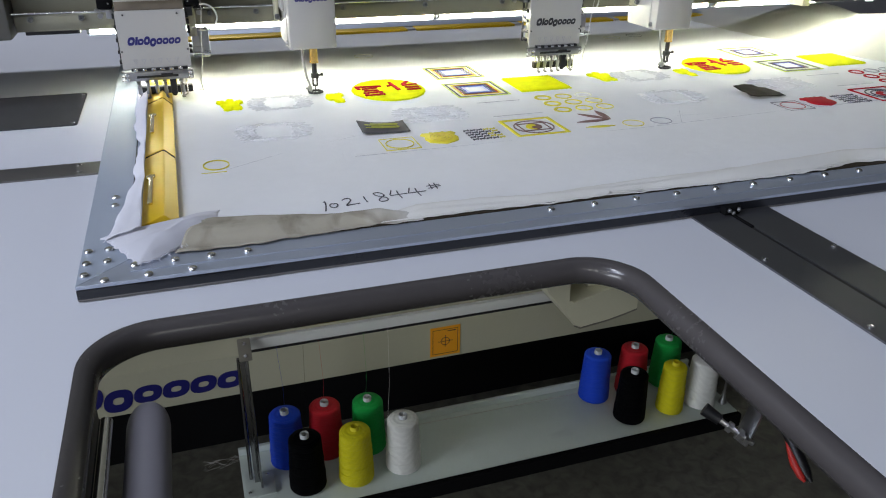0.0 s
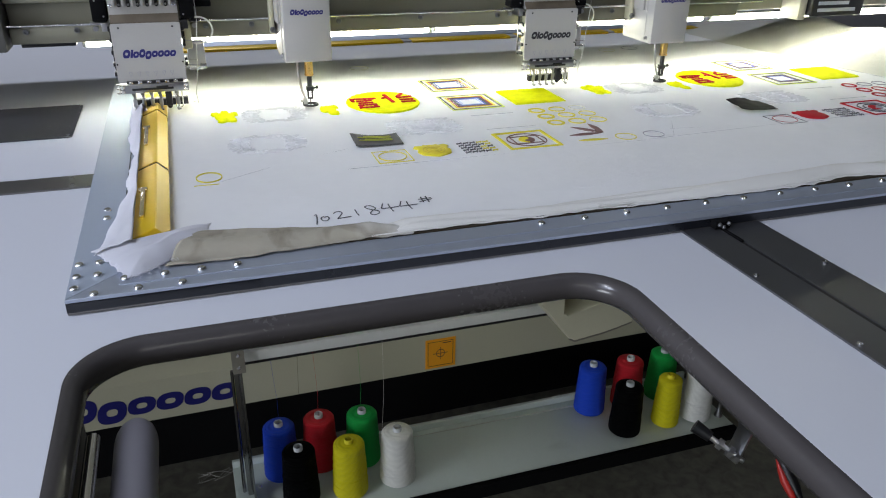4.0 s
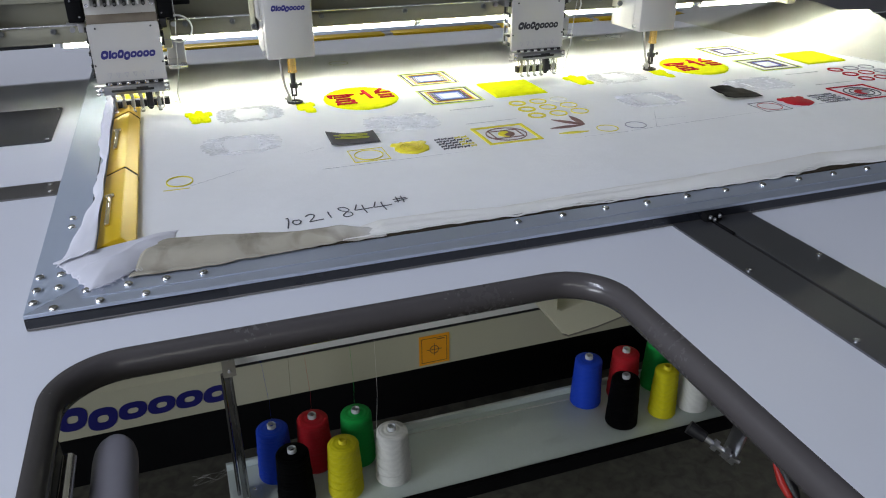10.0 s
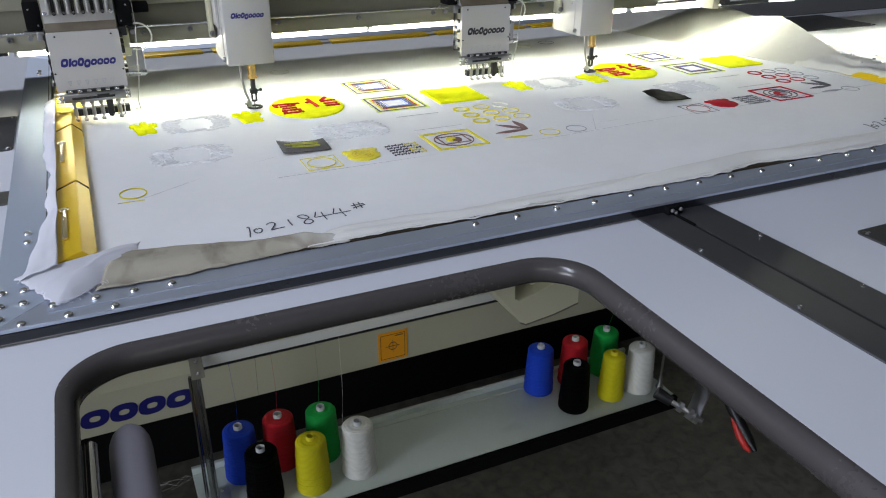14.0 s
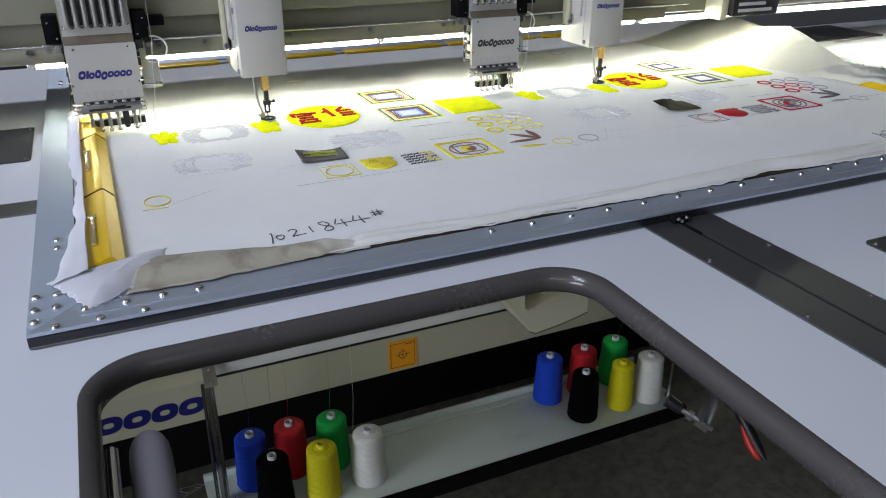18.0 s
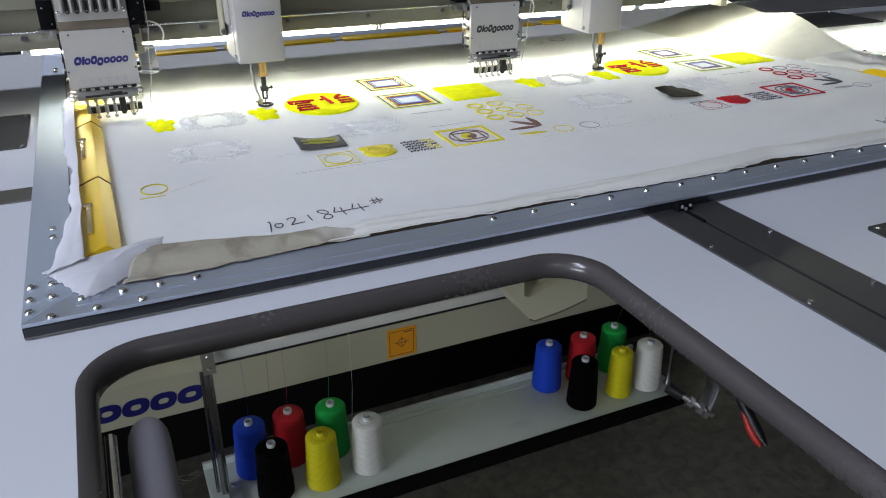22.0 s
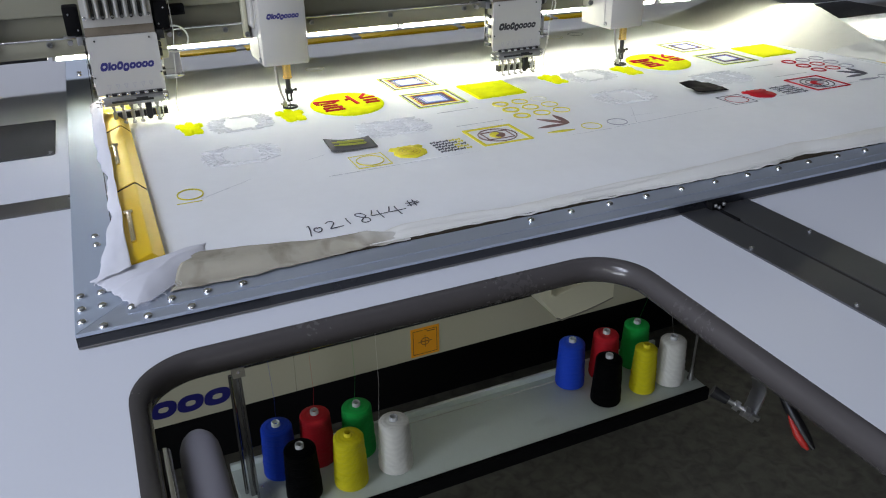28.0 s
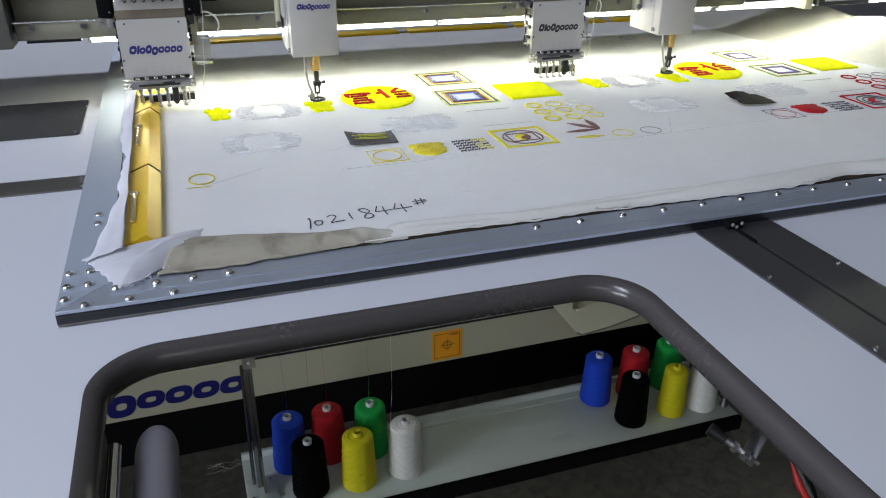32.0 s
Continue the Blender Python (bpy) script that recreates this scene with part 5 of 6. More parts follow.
# ---------------------------------------------------------------- cloth
CZ = 0.0105


def fold(x, y, s=1.0):
    return noise.noise(Vector((x * 7, y * 7, 0.3))) * s


def grid(bm, nx, ny, f):
    rows = [[bm.verts.new(f(i / nx, j / ny)) for i in range(nx + 1)] for j in range(ny + 1)]
    for a, b in zip(rows, rows[1:]):
        for i in range(nx):
            bm.faces.new((a[i], a[i + 1], b[i + 1], b[i]))


def thicken(ob, t):
    m = ob.modifiers.new("cloth_thickness", "SOLIDIFY")
    m.thickness, m.offset = t, 1.0
    return ob


def cloth_sheet():
    th = thing("embroidered_cloth", "white cotton cloth with rows of embroidery samples", "cloth", 0, 0, T)

    def f(u, v):
        x, y = 0.083 + 1.475 * u, 0.068 + 1.107 * v
        z = CZ + 0.0006 * fold(x, y) + 0.0004 * noise.noise(Vector((x * 2.3, y * 30, 1)))
        z += 0.006 * max(0, 1 - (y - 0.068) / 0.03) ** 2
        return x, y, z
    bm = B()
    grid(bm, 160, 110, f)
    part("sheet", bm, CLOTH, th, "taut white cotton sheet", smooth=80)
    return th


CLOTHING = cloth_sheet()


def hem(x0, x1, n, back, front, high, material, name, label, rough=0.004, seed=0.0, slant=0.0):
    """The loose cloth edge rolled over the front clips."""
    def f(u, v):
        x = x0 + (x1 - x0) * u
        b, fr = back(x), front(x)
        wob = noise.noise(Vector((x * 9, seed, 0))) * 0.006
        y = b + (fr + wob - b) * v
        bulge = math.sin(math.pi * min(1, v * 1.15)) ** 0.8 if v < 0.87 else 0.0
        z = CZ + 0.001 + high(x) * bulge + 0.008 * v
        z += rough * noise.noise(Vector((x * 11, v * 3 + seed, 2))) * (0.25 + v) + rough * 0.35 * noise.noise(Vector((x * 46 - 30 * v, v * 5, seed)))
        z += 0.0017 * math.sin(v * 13 + 6 * noise.noise(Vector((x * 4, seed, 1)))) * math.sin(math.pi * v)
        if v > 0.86:
            y += 0.004 * noise.noise(Vector((x * 60, seed, 9)))
            z = max(z, 0.0198)
        return x - slant * v * (1 - u) ** 6, y, max(z, CZ + 0.0008)
    bm = B()
    grid(bm, n, 14, f)
    return thicken(part(name, bm, material, CLOTHING, label, smooth=70), 0.0009)


def course(*pts):
    """Straight runs between a few known places."""
    xs, ys = [p[0] for p in pts], [p[1] for p in pts]
    return lambda x: float(np.interp(x, xs, ys))


HEM_BACK = course((0.12, 0.121), (0.171, 0.109), (0.24, 0.086), (0.31, 0.077), (0.78, 0.079), (1.05, 0.095), (1.66, 0.10))
HEM_FRONT = course((0.10, 0.030), (0.20, 0.034), (0.30, 0.036), (0.40, 0.038), (0.50, 0.039), (0.62, 0.0375), (0.76, 0.034), (0.86, 0.036), (0.94, 0.046), (1.03, 0.038), (1.10, 0.036), (1.20, 0.042), (1.36, 0.035), (1.66, 0.041))
hem(0.118, 0.340, 90, HEM_BACK, HEM_FRONT, lambda x: 0.012 * min(1.0, 0.12 + (0.340 - x) / 0.05), DIRTY, "soiled_hem", "grey soiled stretch of the cloth edge", 0.0022, 1.0, 0.034)
hem(0.294, 1.66, 390, HEM_BACK, lambda x: HEM_FRONT(x) + 0.0035 + 0.0015 * math.sin(23 * x), lambda x: (0.0105 + 0.003 * math.sin(9 * x)) * min(1.0, 0.1 + (x - 0.294) / 0.05), CALICO, "rolled_hem", "rolled raw cloth edge over the front clips", 0.0026, 4.0)
hem(0.40, 1.66, 300, lambda x: HEM_BACK(x) - 0.012, lambda x: HEM_FRONT(x) + 0.012 * max(0, 1 - (x - 0.40) / 0.22) - 0.002 * math.sin(7 * x) * min(1, (x - 0.40) / 0.22), lambda x: 0.002, CALICO, "under_hem", "second layer of the cloth edge", 0.0030, 8.0)


# lower torn edge and upper edge of the gauze over the corner
LOW_X, LOW_Y = course((0, 0.051), (0.45, 0.086), (1, 0.127)), course((0, 0.016), (0.2, 0.023), (0.45, 0.041), (1, 0.094))
TOP_X, TOP_Y = course((0, 0.014), (0.35, 0.050), (0.6, 0.077), (1, 0.132)), course((0, 0.088), (0.2, 0.100), (0.45, 0.108), (1, 0.123))


def corner_gauze():
    def f(u, v):
        low = Vector((LOW_X(u), LOW_Y(u)))
        p = low.lerp(Vector((TOP_X(u), TOP_Y(u))), v)
        edge = min(u, 1 - u, v, 1 - v)
        rag = 0.003 * noise.noise(Vector((p.x * 190, p.y * 190, 5))) * (edge < 0.02)
        over = math.sin(0.5 * math.pi * min(1, edge * 2.6))
        crease = 1.8 * (1 - abs(math.sin((p.x * 0.35 - p.y * 0.9) * 75 + 3.0 * noise.noise(Vector((p.x * 22, p.y * 22, 3)))))) ** 2 - 0.6
        z = 0.0198 + 0.0085 * over + 0.0010 * crease * over + 0.005 * max(0, u - 0.55) * (1 - 0.4 * v) + 0.0018 * noise.noise(Vector((p.x * 30, p.y * 30, 8))) * over
        return p.x + rag, p.y + rag, max(z, 0.0195)
    bm = B()
    grid(bm, 64, 48, f)
    thicken(part("corner_gauze", bm, GAUZE, CLOTHING, "crumpled frayed white gauze over the frame corner", smooth=80), 0.0006)
    rnd = random.Random(12)
    bm = B()
    for k in range(60):
        v = rnd.random()
        p = Vector((LOW_X(v), LOW_Y(v) + 0.001))
        d = Vector((rnd.uniform(-0.002, 0.005), rnd.uniform(-0.006, 0.001)))
        sweep(bm, [(p.x, p.y, 0.0205), (p.x + d.x, p.y + d.y, 0.0215 + rnd.uniform(-0.001, 0.001)), (p.x + 1.6 * d.x, p.y + 1.5 * d.y, 0.0198)], 0.00022, 4)
    tagged(part("frayed_threads", bm, GAUZE, CLOTHING, "loose threads on the torn edge"), kind="stuff")
    left = course((0.075, 0.018), (0.136, 0.0256), (0.204, 0.0372), (0.30, 0.041), (0.40, 0.044), (0.47, 0.037), (0.58, 0.034), (0.80, 0.036))

    def g(u, v):
        y = 0.078 + 0.70 * v
        x0 = left(y) + 0.007 * noise.noise(Vector((y * 22, 4, 0))) + 0.0015 * noise.noise(Vector((y * 150, 6, 0)))
        x1 = 0.0535 + 0.002 * noise.noise(Vector((y * 15, 1, 1)))
        x = x0 + (x1 - x0) * u
        z = 0.0190 + 0.012 * u ** 0.6 + (0.0035 * noise.noise(Vector((x * 50, y * 12, 2))) + 0.0010 * noise.noise(Vector((x * 120, y * 35, 2)))) * (0.3 + u)
        return x, y, max(z, 0.0183)
    bm = B()
    grid(bm, 18, 150, g)
    thicken(part("side_gauze", bm, GAUZE, CLOTHING, "torn strip of gauze along the side rail", smooth=80), 0.0006)


corner_gauze()


def cloth_heap():
    th = thing("cloth_heap", "cream cloth drawn up over the frame's far rail", "cloth", 0, 0, T)
    crest_x = course((0.30, 1.585), (0.447, 1.605), (0.54, 1.652), (0.65, 1.680), (0.74, 1.70), (1.25, 1.705))
    crest_z = course((0.30, 0.030), (0.43, 0.032), (0.447, 0.031), (0.52, 0.034), (0.56, 0.041), (0.65, 0.059), (0.735, 0.0755), (0.755, 0.0725), (0.82, 0.062), (0.87, 0.066), (0.937, 0.070), (1.10, 0.040), (1.25, 0.030))
    foot_x = course((0.30, 1.556), (0.45, 1.545), (0.60, 1.500), (0.90, 1.425), (1.10, 1.40), (1.25, 1.40))

    def soft(y):
        return y + 0.0035 * noise.noise(Vector((y * 60, 7, 0)))

    def f(u, v):
        y = 0.425 + 0.80 * v
        x0, x1, h = foot_x(y), crest_x(y) + 0.004 * noise.noise(Vector((y * 45, 2, 0))), crest_z(soft(y))
        if u <= 0.86:
            q = u / 0.86
            s = 0.55 * q ** 1.5 + 0.45 * q * q * (3 - 2 * q)
            x = x0 + (x1 - x0) * q
            z = CZ - 0.002 + (h - CZ + 0.002) * s
            z += 0.006 * q * (1 - q) * noise.noise(Vector((x * 11 + y * 4, y * 8, 1))) + 0.0012 * q * noise.noise(Vector((x * 45, y * 38, 4)))
        else:
            # the torn edge hangs down behind the crest
            q = (u - 0.86) / 0.14
            x = x1 + 0.004 * math.sin(math.pi * 0.5 * q)
            z = max(h - (h - 0.018) * q, 0.0185) + 0.001 * noise.noise(Vector((y * 80, q * 3, 6)))
        return x, y, z
    bm = B()
    grid(bm, 60, 150, f)
    thicken(part("folds", bm, CREAM_CLOTH, th, "smooth drawn up cream cloth", smooth=70), 0.001)

    # creased end that lies over the clip
    def g(u, v):
        y = 0.17 + 0.36 * v
        x0 = 1.561 + 0.004 * noise.noise(Vector((y * 30, 5, 0))) - 0.034 * max(0, (y - 0.36) / 0.17) ** 1.2
        x1 = 1.66 - 0.018 * math.sin(12 * y)
        x = x0 + (x1 - x0) * u
        edge = min(1, min(u, 1 - u) * 6, min(v, 1 - v) * 9)
        rise = 0.4 + 0.6 * min(1, max(0, (y - 0.30) / 0.12))
        fold1 = abs(math.sin((x * 0.8 + y * 0.7) * 46 + 2.6 * noise.noise(Vector((x * 13, y * 13, 3)))))
        fold2 = noise.noise(Vector((x * 30, y * 30, 8)))
        z = 0.0225 + edge * rise * (0.010 * (1 - fold1) ** 2 + 0.005 * fold2 + 0.004) - 0.004 * max(0, u - 0.55)
        z -= 0.011 * max(0, 1 - u / 0.08) * min(1, max(0, (y - 0.33) / 0.03))
        if v > 0.8:
            z -= 0.006 * (v - 0.8) / 0.2
        return x + 0.002 * fold2, y, max(z, 0.0195 if u > 0.5 else 0.0)
    bm = B()
    grid(bm, 44, 120, g)
    thicken(part("creased_edge", bm, CREAM_CLOTH, th, "creased torn end of the cloth", smooth=60), 0.0008)
    return th


HEAP = cloth_heap()


# ---------------------------------------------------------------- embroidery samples
M0, M1 = CZ - 0.002, CZ + 0.0013


def motif(name, bm, material, label="", parent=None, smooth=40):
    return part(name, bm, material, parent or CLOTHING, label, smooth)


def pile(bm, inside, x0, x1, y0, y1, high, step=0.0015, seed=0):
    """Looped pile with a ragged rim: inside(x, y) is the depth within the outline."""
    rnd = random.Random(seed)
    nx, ny = int((x1 - x0) / step), int((y1 - y0) / step)
    verts = {}
    for i in range(nx + 1):
        for j in range(ny + 1):
            x, y = x0 + i * step + rnd.uniform(-0.3, 0.3) * step, y0 + j * step + rnd.uniform(-0.3, 0.3) * step
            d = inside(x, y) + 0.0013 * noise.noise(Vector((x * 260, y * 260, seed)))
            if d > 0:
                z = M0 + high * min(1, d / 0.0028) ** 0.5 + 0.0011 * noise.noise(Vector((x * 330, y * 330, 5))) * min(1, d / 0.002) + rnd.uniform(-0.0002, 0.0002)
                verts[i, j] = bm.verts.new((x, y, z))
    for i, j in list(verts):
        q = [verts.get(k) for k in ((i, j), (i + 1, j), (i + 1, j + 1), (i, j + 1))]
        if all(q):
            bm.faces.new(q)
    bmesh.ops.delete(bm, geom=[v for v in bm.verts if not v.link_faces], context="VERTS")
    for v in bm.verts:
        if v.is_boundary:
            v.co.z = M0


def in_lobes(cx, cy, lobes):
    def f(x, y):
        return max(r * (1 - ((abs(x - cx - dx) / r) ** 3 + (abs(y - cy - dy) / (1.5 * r)) ** 3) ** (1 / 3)) for dx, dy, r in lobes)
    return f


LOBES = ((-0.0150, 0.018, 0.0085), (0.0005, 0.026, 0.0080), (0.0150, 0.014, 0.0078), (-0.0040, 0.0, 0.0135), (0.0040, 0.002, 0.0130), (-0.0060, -0.022, 0.0090), (0.0100, -0.021, 0.0088))


def puff(bm, outline, z1, inset=0.0016):
    """A thick pile patch with a rounded rim."""
    cx = sum(p[0] for p in outline) / len(outline)
    cy = sum(p[1] for p in outline) / len(outline)

    def shrink(d):
        res = []
        for x, y in outline:
            v = Vector((x - cx, y - cy))
            L = max(v.length, 1e-6)
            res.append((cx + v.x * (L - d) / L, cy + v.y * (L - d) / L))
        return res
    rings = [(outline, M0), (outline, z1 - inset), (shrink(inset * 0.35), z1 - inset * 0.4), (shrink(inset), z1)]
    rows = [[bm.verts.new((x, y, z)) for x, y in o] for o, z in rings]
    n = len(outline)
    for a, b in zip(rows, rows[1:]):
        for i in range(n):
            bm.faces.new((a[i], a[(i + 1) % n], b[(i + 1) % n], b[i]))
    bm.faces.new(rows[-1])
    bm.faces.new(rows[0][::-1])


def cord_leaf(bm, px, py, turn, L, W, r, z):
    """A closed loop of thick cord, pointed at one end."""
    c, v = math.cos(turn), math.sin(turn)
    pts = []
    for q in range(11):
        b = 2 * math.pi * q / 11
        lx, ly = L * math.cos(b), W * math.sin(b) * (1 - 0.5 * math.cos(b))
        pts.append((px + lx * c - ly * v, py + lx * v + ly * c, z))
    sweep(bm, pts, r, 6, closed=True)


def loops(bm, cx, cy, rx, ry, n, size, seed, r=0.00095):
    """A wreath of cord loops: fanned out at both ends, a single chain above and below, with a notch in each."""
    rnd = random.Random(seed)
    for k in range(n):
        a = 2 * math.pi * k / n + rnd.uniform(-0.05, 0.05)
        p = (abs(math.cos(a)) ** 3 + abs(math.sin(a)) ** 3) ** (-1 / 3)
        p *= 1 - 0.13 * math.exp(-((abs(math.sin(a)) - 1) ** 2) / 0.004)
        ends = abs(math.cos(a)) > 0.62
        s = 1 if math.cos(a) > 0 else -1
        for row in (0.74, 1.0) if ends else (0.92,):
            px, py = cx + rx * p * row * math.cos(a), cy + ry * p * (0.45 + 0.55 * row) * math.sin(a)
            turn = a + math.pi / 2 + rnd.uniform(-0.45, 0.45)
            if ends:
                turn = (0 if s > 0 else math.pi) + rnd.uniform(-0.5, 0.5) + 0.5 * s * math.sin(a)
            cord_leaf(bm, px, py, turn, size * rnd.uniform(1.1, 1.7), size * rnd.uniform(0.42, 0.58), r, CZ + rnd.uniform(-0.0001, 0.0007))


def squares(cx, cy, half, tones, label):
    """Nested stitched squares: the outermost one carries the others."""
    top = None
    for h, w, tone in tones:
        bm = B()
        a, b = half * h, half * (h - w)
        q = lambda s: [(cx - s, cy - s), (cx + s, cy - s), (cx + s, cy + s), (cx - s, cy + s)]
        band(bm, q(a), q(b), M0, M1 - 0.0004)
        ob = motif("stitched_square", bm, tone, label if top is None else "", top, None)
        top = top or ob


def red_marks(cx, cy, parent):
    """Two clusters of plain red stitched bars."""
    left = ((0.0, 0.0170, 0.040, 0.0055, -5), (-0.017, 0.0110, 0.0055, 0.0090, 8), (0.0, 0.0085, 0.024, 0.0045, 5), (0.0, -0.0005, 0.022, 0.0045, 0),
            (0.0, -0.0095, 0.029, 0.0050, 2), (-0.011, -0.0150, 0.0050, 0.0110, 0), (0.011, -0.0150, 0.0050, 0.0110, 0), (0.0, -0.0200, 0.030, 0.0050, 0))
    right = ((-0.0150, 0.0020, 0.0058, 0.0380, 4), (-0.0200, 0.0060, 0.0110, 0.0058, 35), (0.0060, 0.0140, 0.0060, 0.0170, -35), (0.0100, 0.0040, 0.024, 0.0052, 6),
             (0.0100, -0.0070, 0.022, 0.0060, 0), (0.0100, -0.0165, 0.022, 0.0052, 0))
    for s, bars in ((-1, left), (1, right)):
        for x, y, w, d, turn in bars:
            bm = B()
            w, d = w * 1.2, d * (1.5 if d > w else 1.25)
            box(bm, -w / 2, w / 2, -d / 2, d / 2, -0.002, 0.0014, 0.0009, 1)
            ob = motif("red_bar", bm, RSTITCH, "", parent)
            ob.matrix_basis = pose(cx + s * 0.032 + x * 1.18, cy + y * 1.55 + (0.012 if s > 0 else -0.004), CZ + 0.0031, 0, 0, turn)


def sample_set(ox, oy, red):
    """One head's group of samples, shifted by ox, oy."""
    tone = RSTITCH if red else YSTITCH
    word = "red" if red else "yellow"
    bm = B()
    cx, cy = 0.1790 + ox, 0.5920 + oy
    pile(bm, in_lobes(cx, cy, LOBES), cx - 0.030, cx + 0.030, cy - 0.042, cy + 0.046, 0.0046, 0.0013, 2)
    motif("chenille_flower", bm, CHENILLE, "thick yellow chenille flower", smooth=50)
    bm = B()
    loops(bm, 0.259 + ox, 0.588 + oy, 0.046, 0.043, 32, 0.0060, 3, 0.0008)
    motif("cord_wreath", bm, WSTITCH, "white corded wreath", smooth=80)["kind"] = "stuff"
    bm = B()
    loops(bm, 0.229 + ox, 0.430 + oy, 0.048, 0.041, 34, 0.0062, 5)
    motif("cord_wreath", bm, WSTITCH, "white corded wreath", smooth=80)["kind"] = "stuff"
    bm = B()
    for s in (-1, 1):
        for q in (1.0, 0.58):
            loops(bm, 0.4785 + ox + s * 0.0265, 0.453 + oy, 0.026 * q, 0.042 * q, int(24 * q), 0.0052, 11 + s + int(9 * q))
    motif("cord_medallion", bm, WSTITCH, "white corded double medallion", smooth=50)["kind"] = "stuff"
    bm = B()
    cx, cy = 0.4530 + ox, 0.616 + oy
    pile(bm, lambda x, y: 0.0655 * (1 - math.hypot((x - cx) / 0.0662, (y - cy) / 0.0748)), cx - 0.068, cx + 0.068, cy - 0.077, cy + 0.077, 0.0046, 0.0016, 3)
    disc = motif("chenille_disc", bm, CHENILLE, "thick yellow chenille disc with red stitched marks", smooth=50)
    red_marks(0.4530 + ox, 0.616 + oy, disc)
    if red:
        tones = [(1.0, 0.035, LIME), (0.90, 0.03, GSTITCH), (0.80, 0.13, PALE), (0.58, 0.035, GSTITCH), (0.50, 0.04, BSTITCH), (0.42, 0.025, LSTITCH)]
    else:
        tones = [(1.0, 0.035, LIME), (0.925, 0.055, GSTITCH), (0.845, 0.05, PALE), (0.755, 0.055, YSTITCH), (0.665, 0.022, RSTITCH), (0.61, 0.04, GSTITCH), (0.54, 0.03, GSTITCH), (0.475, 0.04, LSTITCH), (0.37, 0.022, SKY)]
    squares(0.6080 + ox, 0.713 + oy, 0.0475, tones, "nested square of coloured stitching")
    squares(0.6050 + ox, 0.581 + oy, 0.0485, tones, "nested square of coloured stitching")
    bm = B()
    cx, cy, hh = 0.7270 + ox + 0.004 * red, 0.588 + oy + 0.010 * red, 0.0508
    pile(bm, lambda x, y: hh - max(abs(x - cx), abs(y - cy)), cx - 0.053, cx + 0.053, cy - 0.053, cy + 0.053, 0.0045, 0.0015, 4)
    motif("chenille_square", bm, CHENILLE, "thick yellow chenille square", smooth=50)
    for c in range(3):
        for r in range(3):
            w = ((0.0044, 0.0024, 0.0011)[c] if r != 2 else (0.0042, 0.0022, 0.0008)[c]) * ((0.9, 0.9, 1.0)[c] if red else 1.0)
            x, y = 0.6957 + 0.0388 * c + ox, 0.4153 + 0.0385 * r + oy
            bm = B()
            band(bm, ellipse(x, y, 0.0148, 0.0148, 28), ellipse(x, y, 0.0148 - w, 0.0148 - w, 28), M0, M1)
            motif("stitched_ring", bm, (GREYSTITCH if c == 2 or (c == 1 and r == 2) else tone) if red else tone if not (c == 2 and r == 2) else PALE, "%s stitched ring" % word, smooth=None)
    cx, cy = 0.3920 + ox, 0.3215 + oy
    bm = B()
    q = lambda s: [(cx - s, cy - s), (cx + s, cy - s), (cx + s, cy + s), (cx - s, cy + s)]
    band(bm, q(0.0255), q(0.0246), M0, M1 - 0.0005)
    fr = motif("circle_in_square", bm, GSTITCH if red else YSTITCH, "stitched circle inside a square outline", smooth=None)
    bm = B()
    band(bm, ellipse(cx, cy, 0.0205, 0.0205, 36), ellipse(cx, cy, 0.0195, 0.0195, 36), M0, M1 - 0.0003)
    motif("circle", bm, tone, "", fr, None)
    cx, cy = 0.4570 + ox, 0.3300 + oy
    half_side = ((0.0, 0.98), (0.22, 0.90), (0.40, 1.02), (0.52, 0.84), (0.92, 0.92), (1.10, 0.62), (0.88, 0.36), (1.02, -0.10), (0.86, -0.62), (0.46, -0.86), (0.0, -1.04))
    shield = [(cx - 0.0250 * px, cy + 0.0262 * py) for px, py in half_side] + [(cx + 0.0250 * px, cy + 0.0262 * py) for px, py in half_side[-2:0:-1]]
    bm = B()
    puff(bm, shield, CZ + 0.0019, 0.0008)
    rose = motif("stitched_badge", bm, tone, "padded %s stitched badge" % word, smooth=50)
    if not red:
        bm = B()
        for q3 in (0.016, 0.011, 0.006):
            sweep(bm, [(x, y, CZ + 0.0019) for x, y in ellipse(cx, cy, q3, q3 * 1.05, 24)], 0.0006, 6, closed=True)
        motif("swirl", bm, BRASS_THREAD, "darker swirl of stitching", rose)
    cx, cy = 0.5240 + ox, 0.3300 + oy
    for r in range(5):
        for c in range(5):
            bm = B()
            x, y = cx - 0.021 + 0.0105 * c, cy - 0.021 + 0.0105 * r
            for x0, y0, x1, y1, w in ((-0.0046, -0.0008, 0.0046, 0.0010, 0.0006), (-0.0040, -0.0040, -0.0026, 0.0030, 0.0005), (0.0024, -0.0030, 0.0040, 0.0042, 0.0005)):
                d = Vector((x1 - x0, y1 - y0)).normalized() * w
                slab(bm, [(x + x0 + d.y, y + y0 - d.x), (x + x1 + d.y, y + y1 - d.x), (x + x1 - d.y, y + y1 + d.x), (x + x0 - d.y, y + y0 + d.x)], M0, M1 - 0.0002 * (x1 < 0.002))
            motif("stitched_check", bm, (GREYSTITCH if (r + c) % 3 == 0 else GSTITCH) if red else GSTITCH if c < 3 or (r + c) % 3 == 0 else YSTITCH, "", smooth=None)
    cx, cy = 0.6100 + ox, 0.3420 + oy
    q = lambda s, t: [(cx - s, cy - t), (cx + s, cy - t), (cx + s, cy + t), (cx - s, cy + t)]
    bm = B()
    band(bm, q(0.0425, 0.0405), q(0.0378 + 0.0022 * red, 0.0362 + 0.0022 * red), M0, M1 + 0.0004)
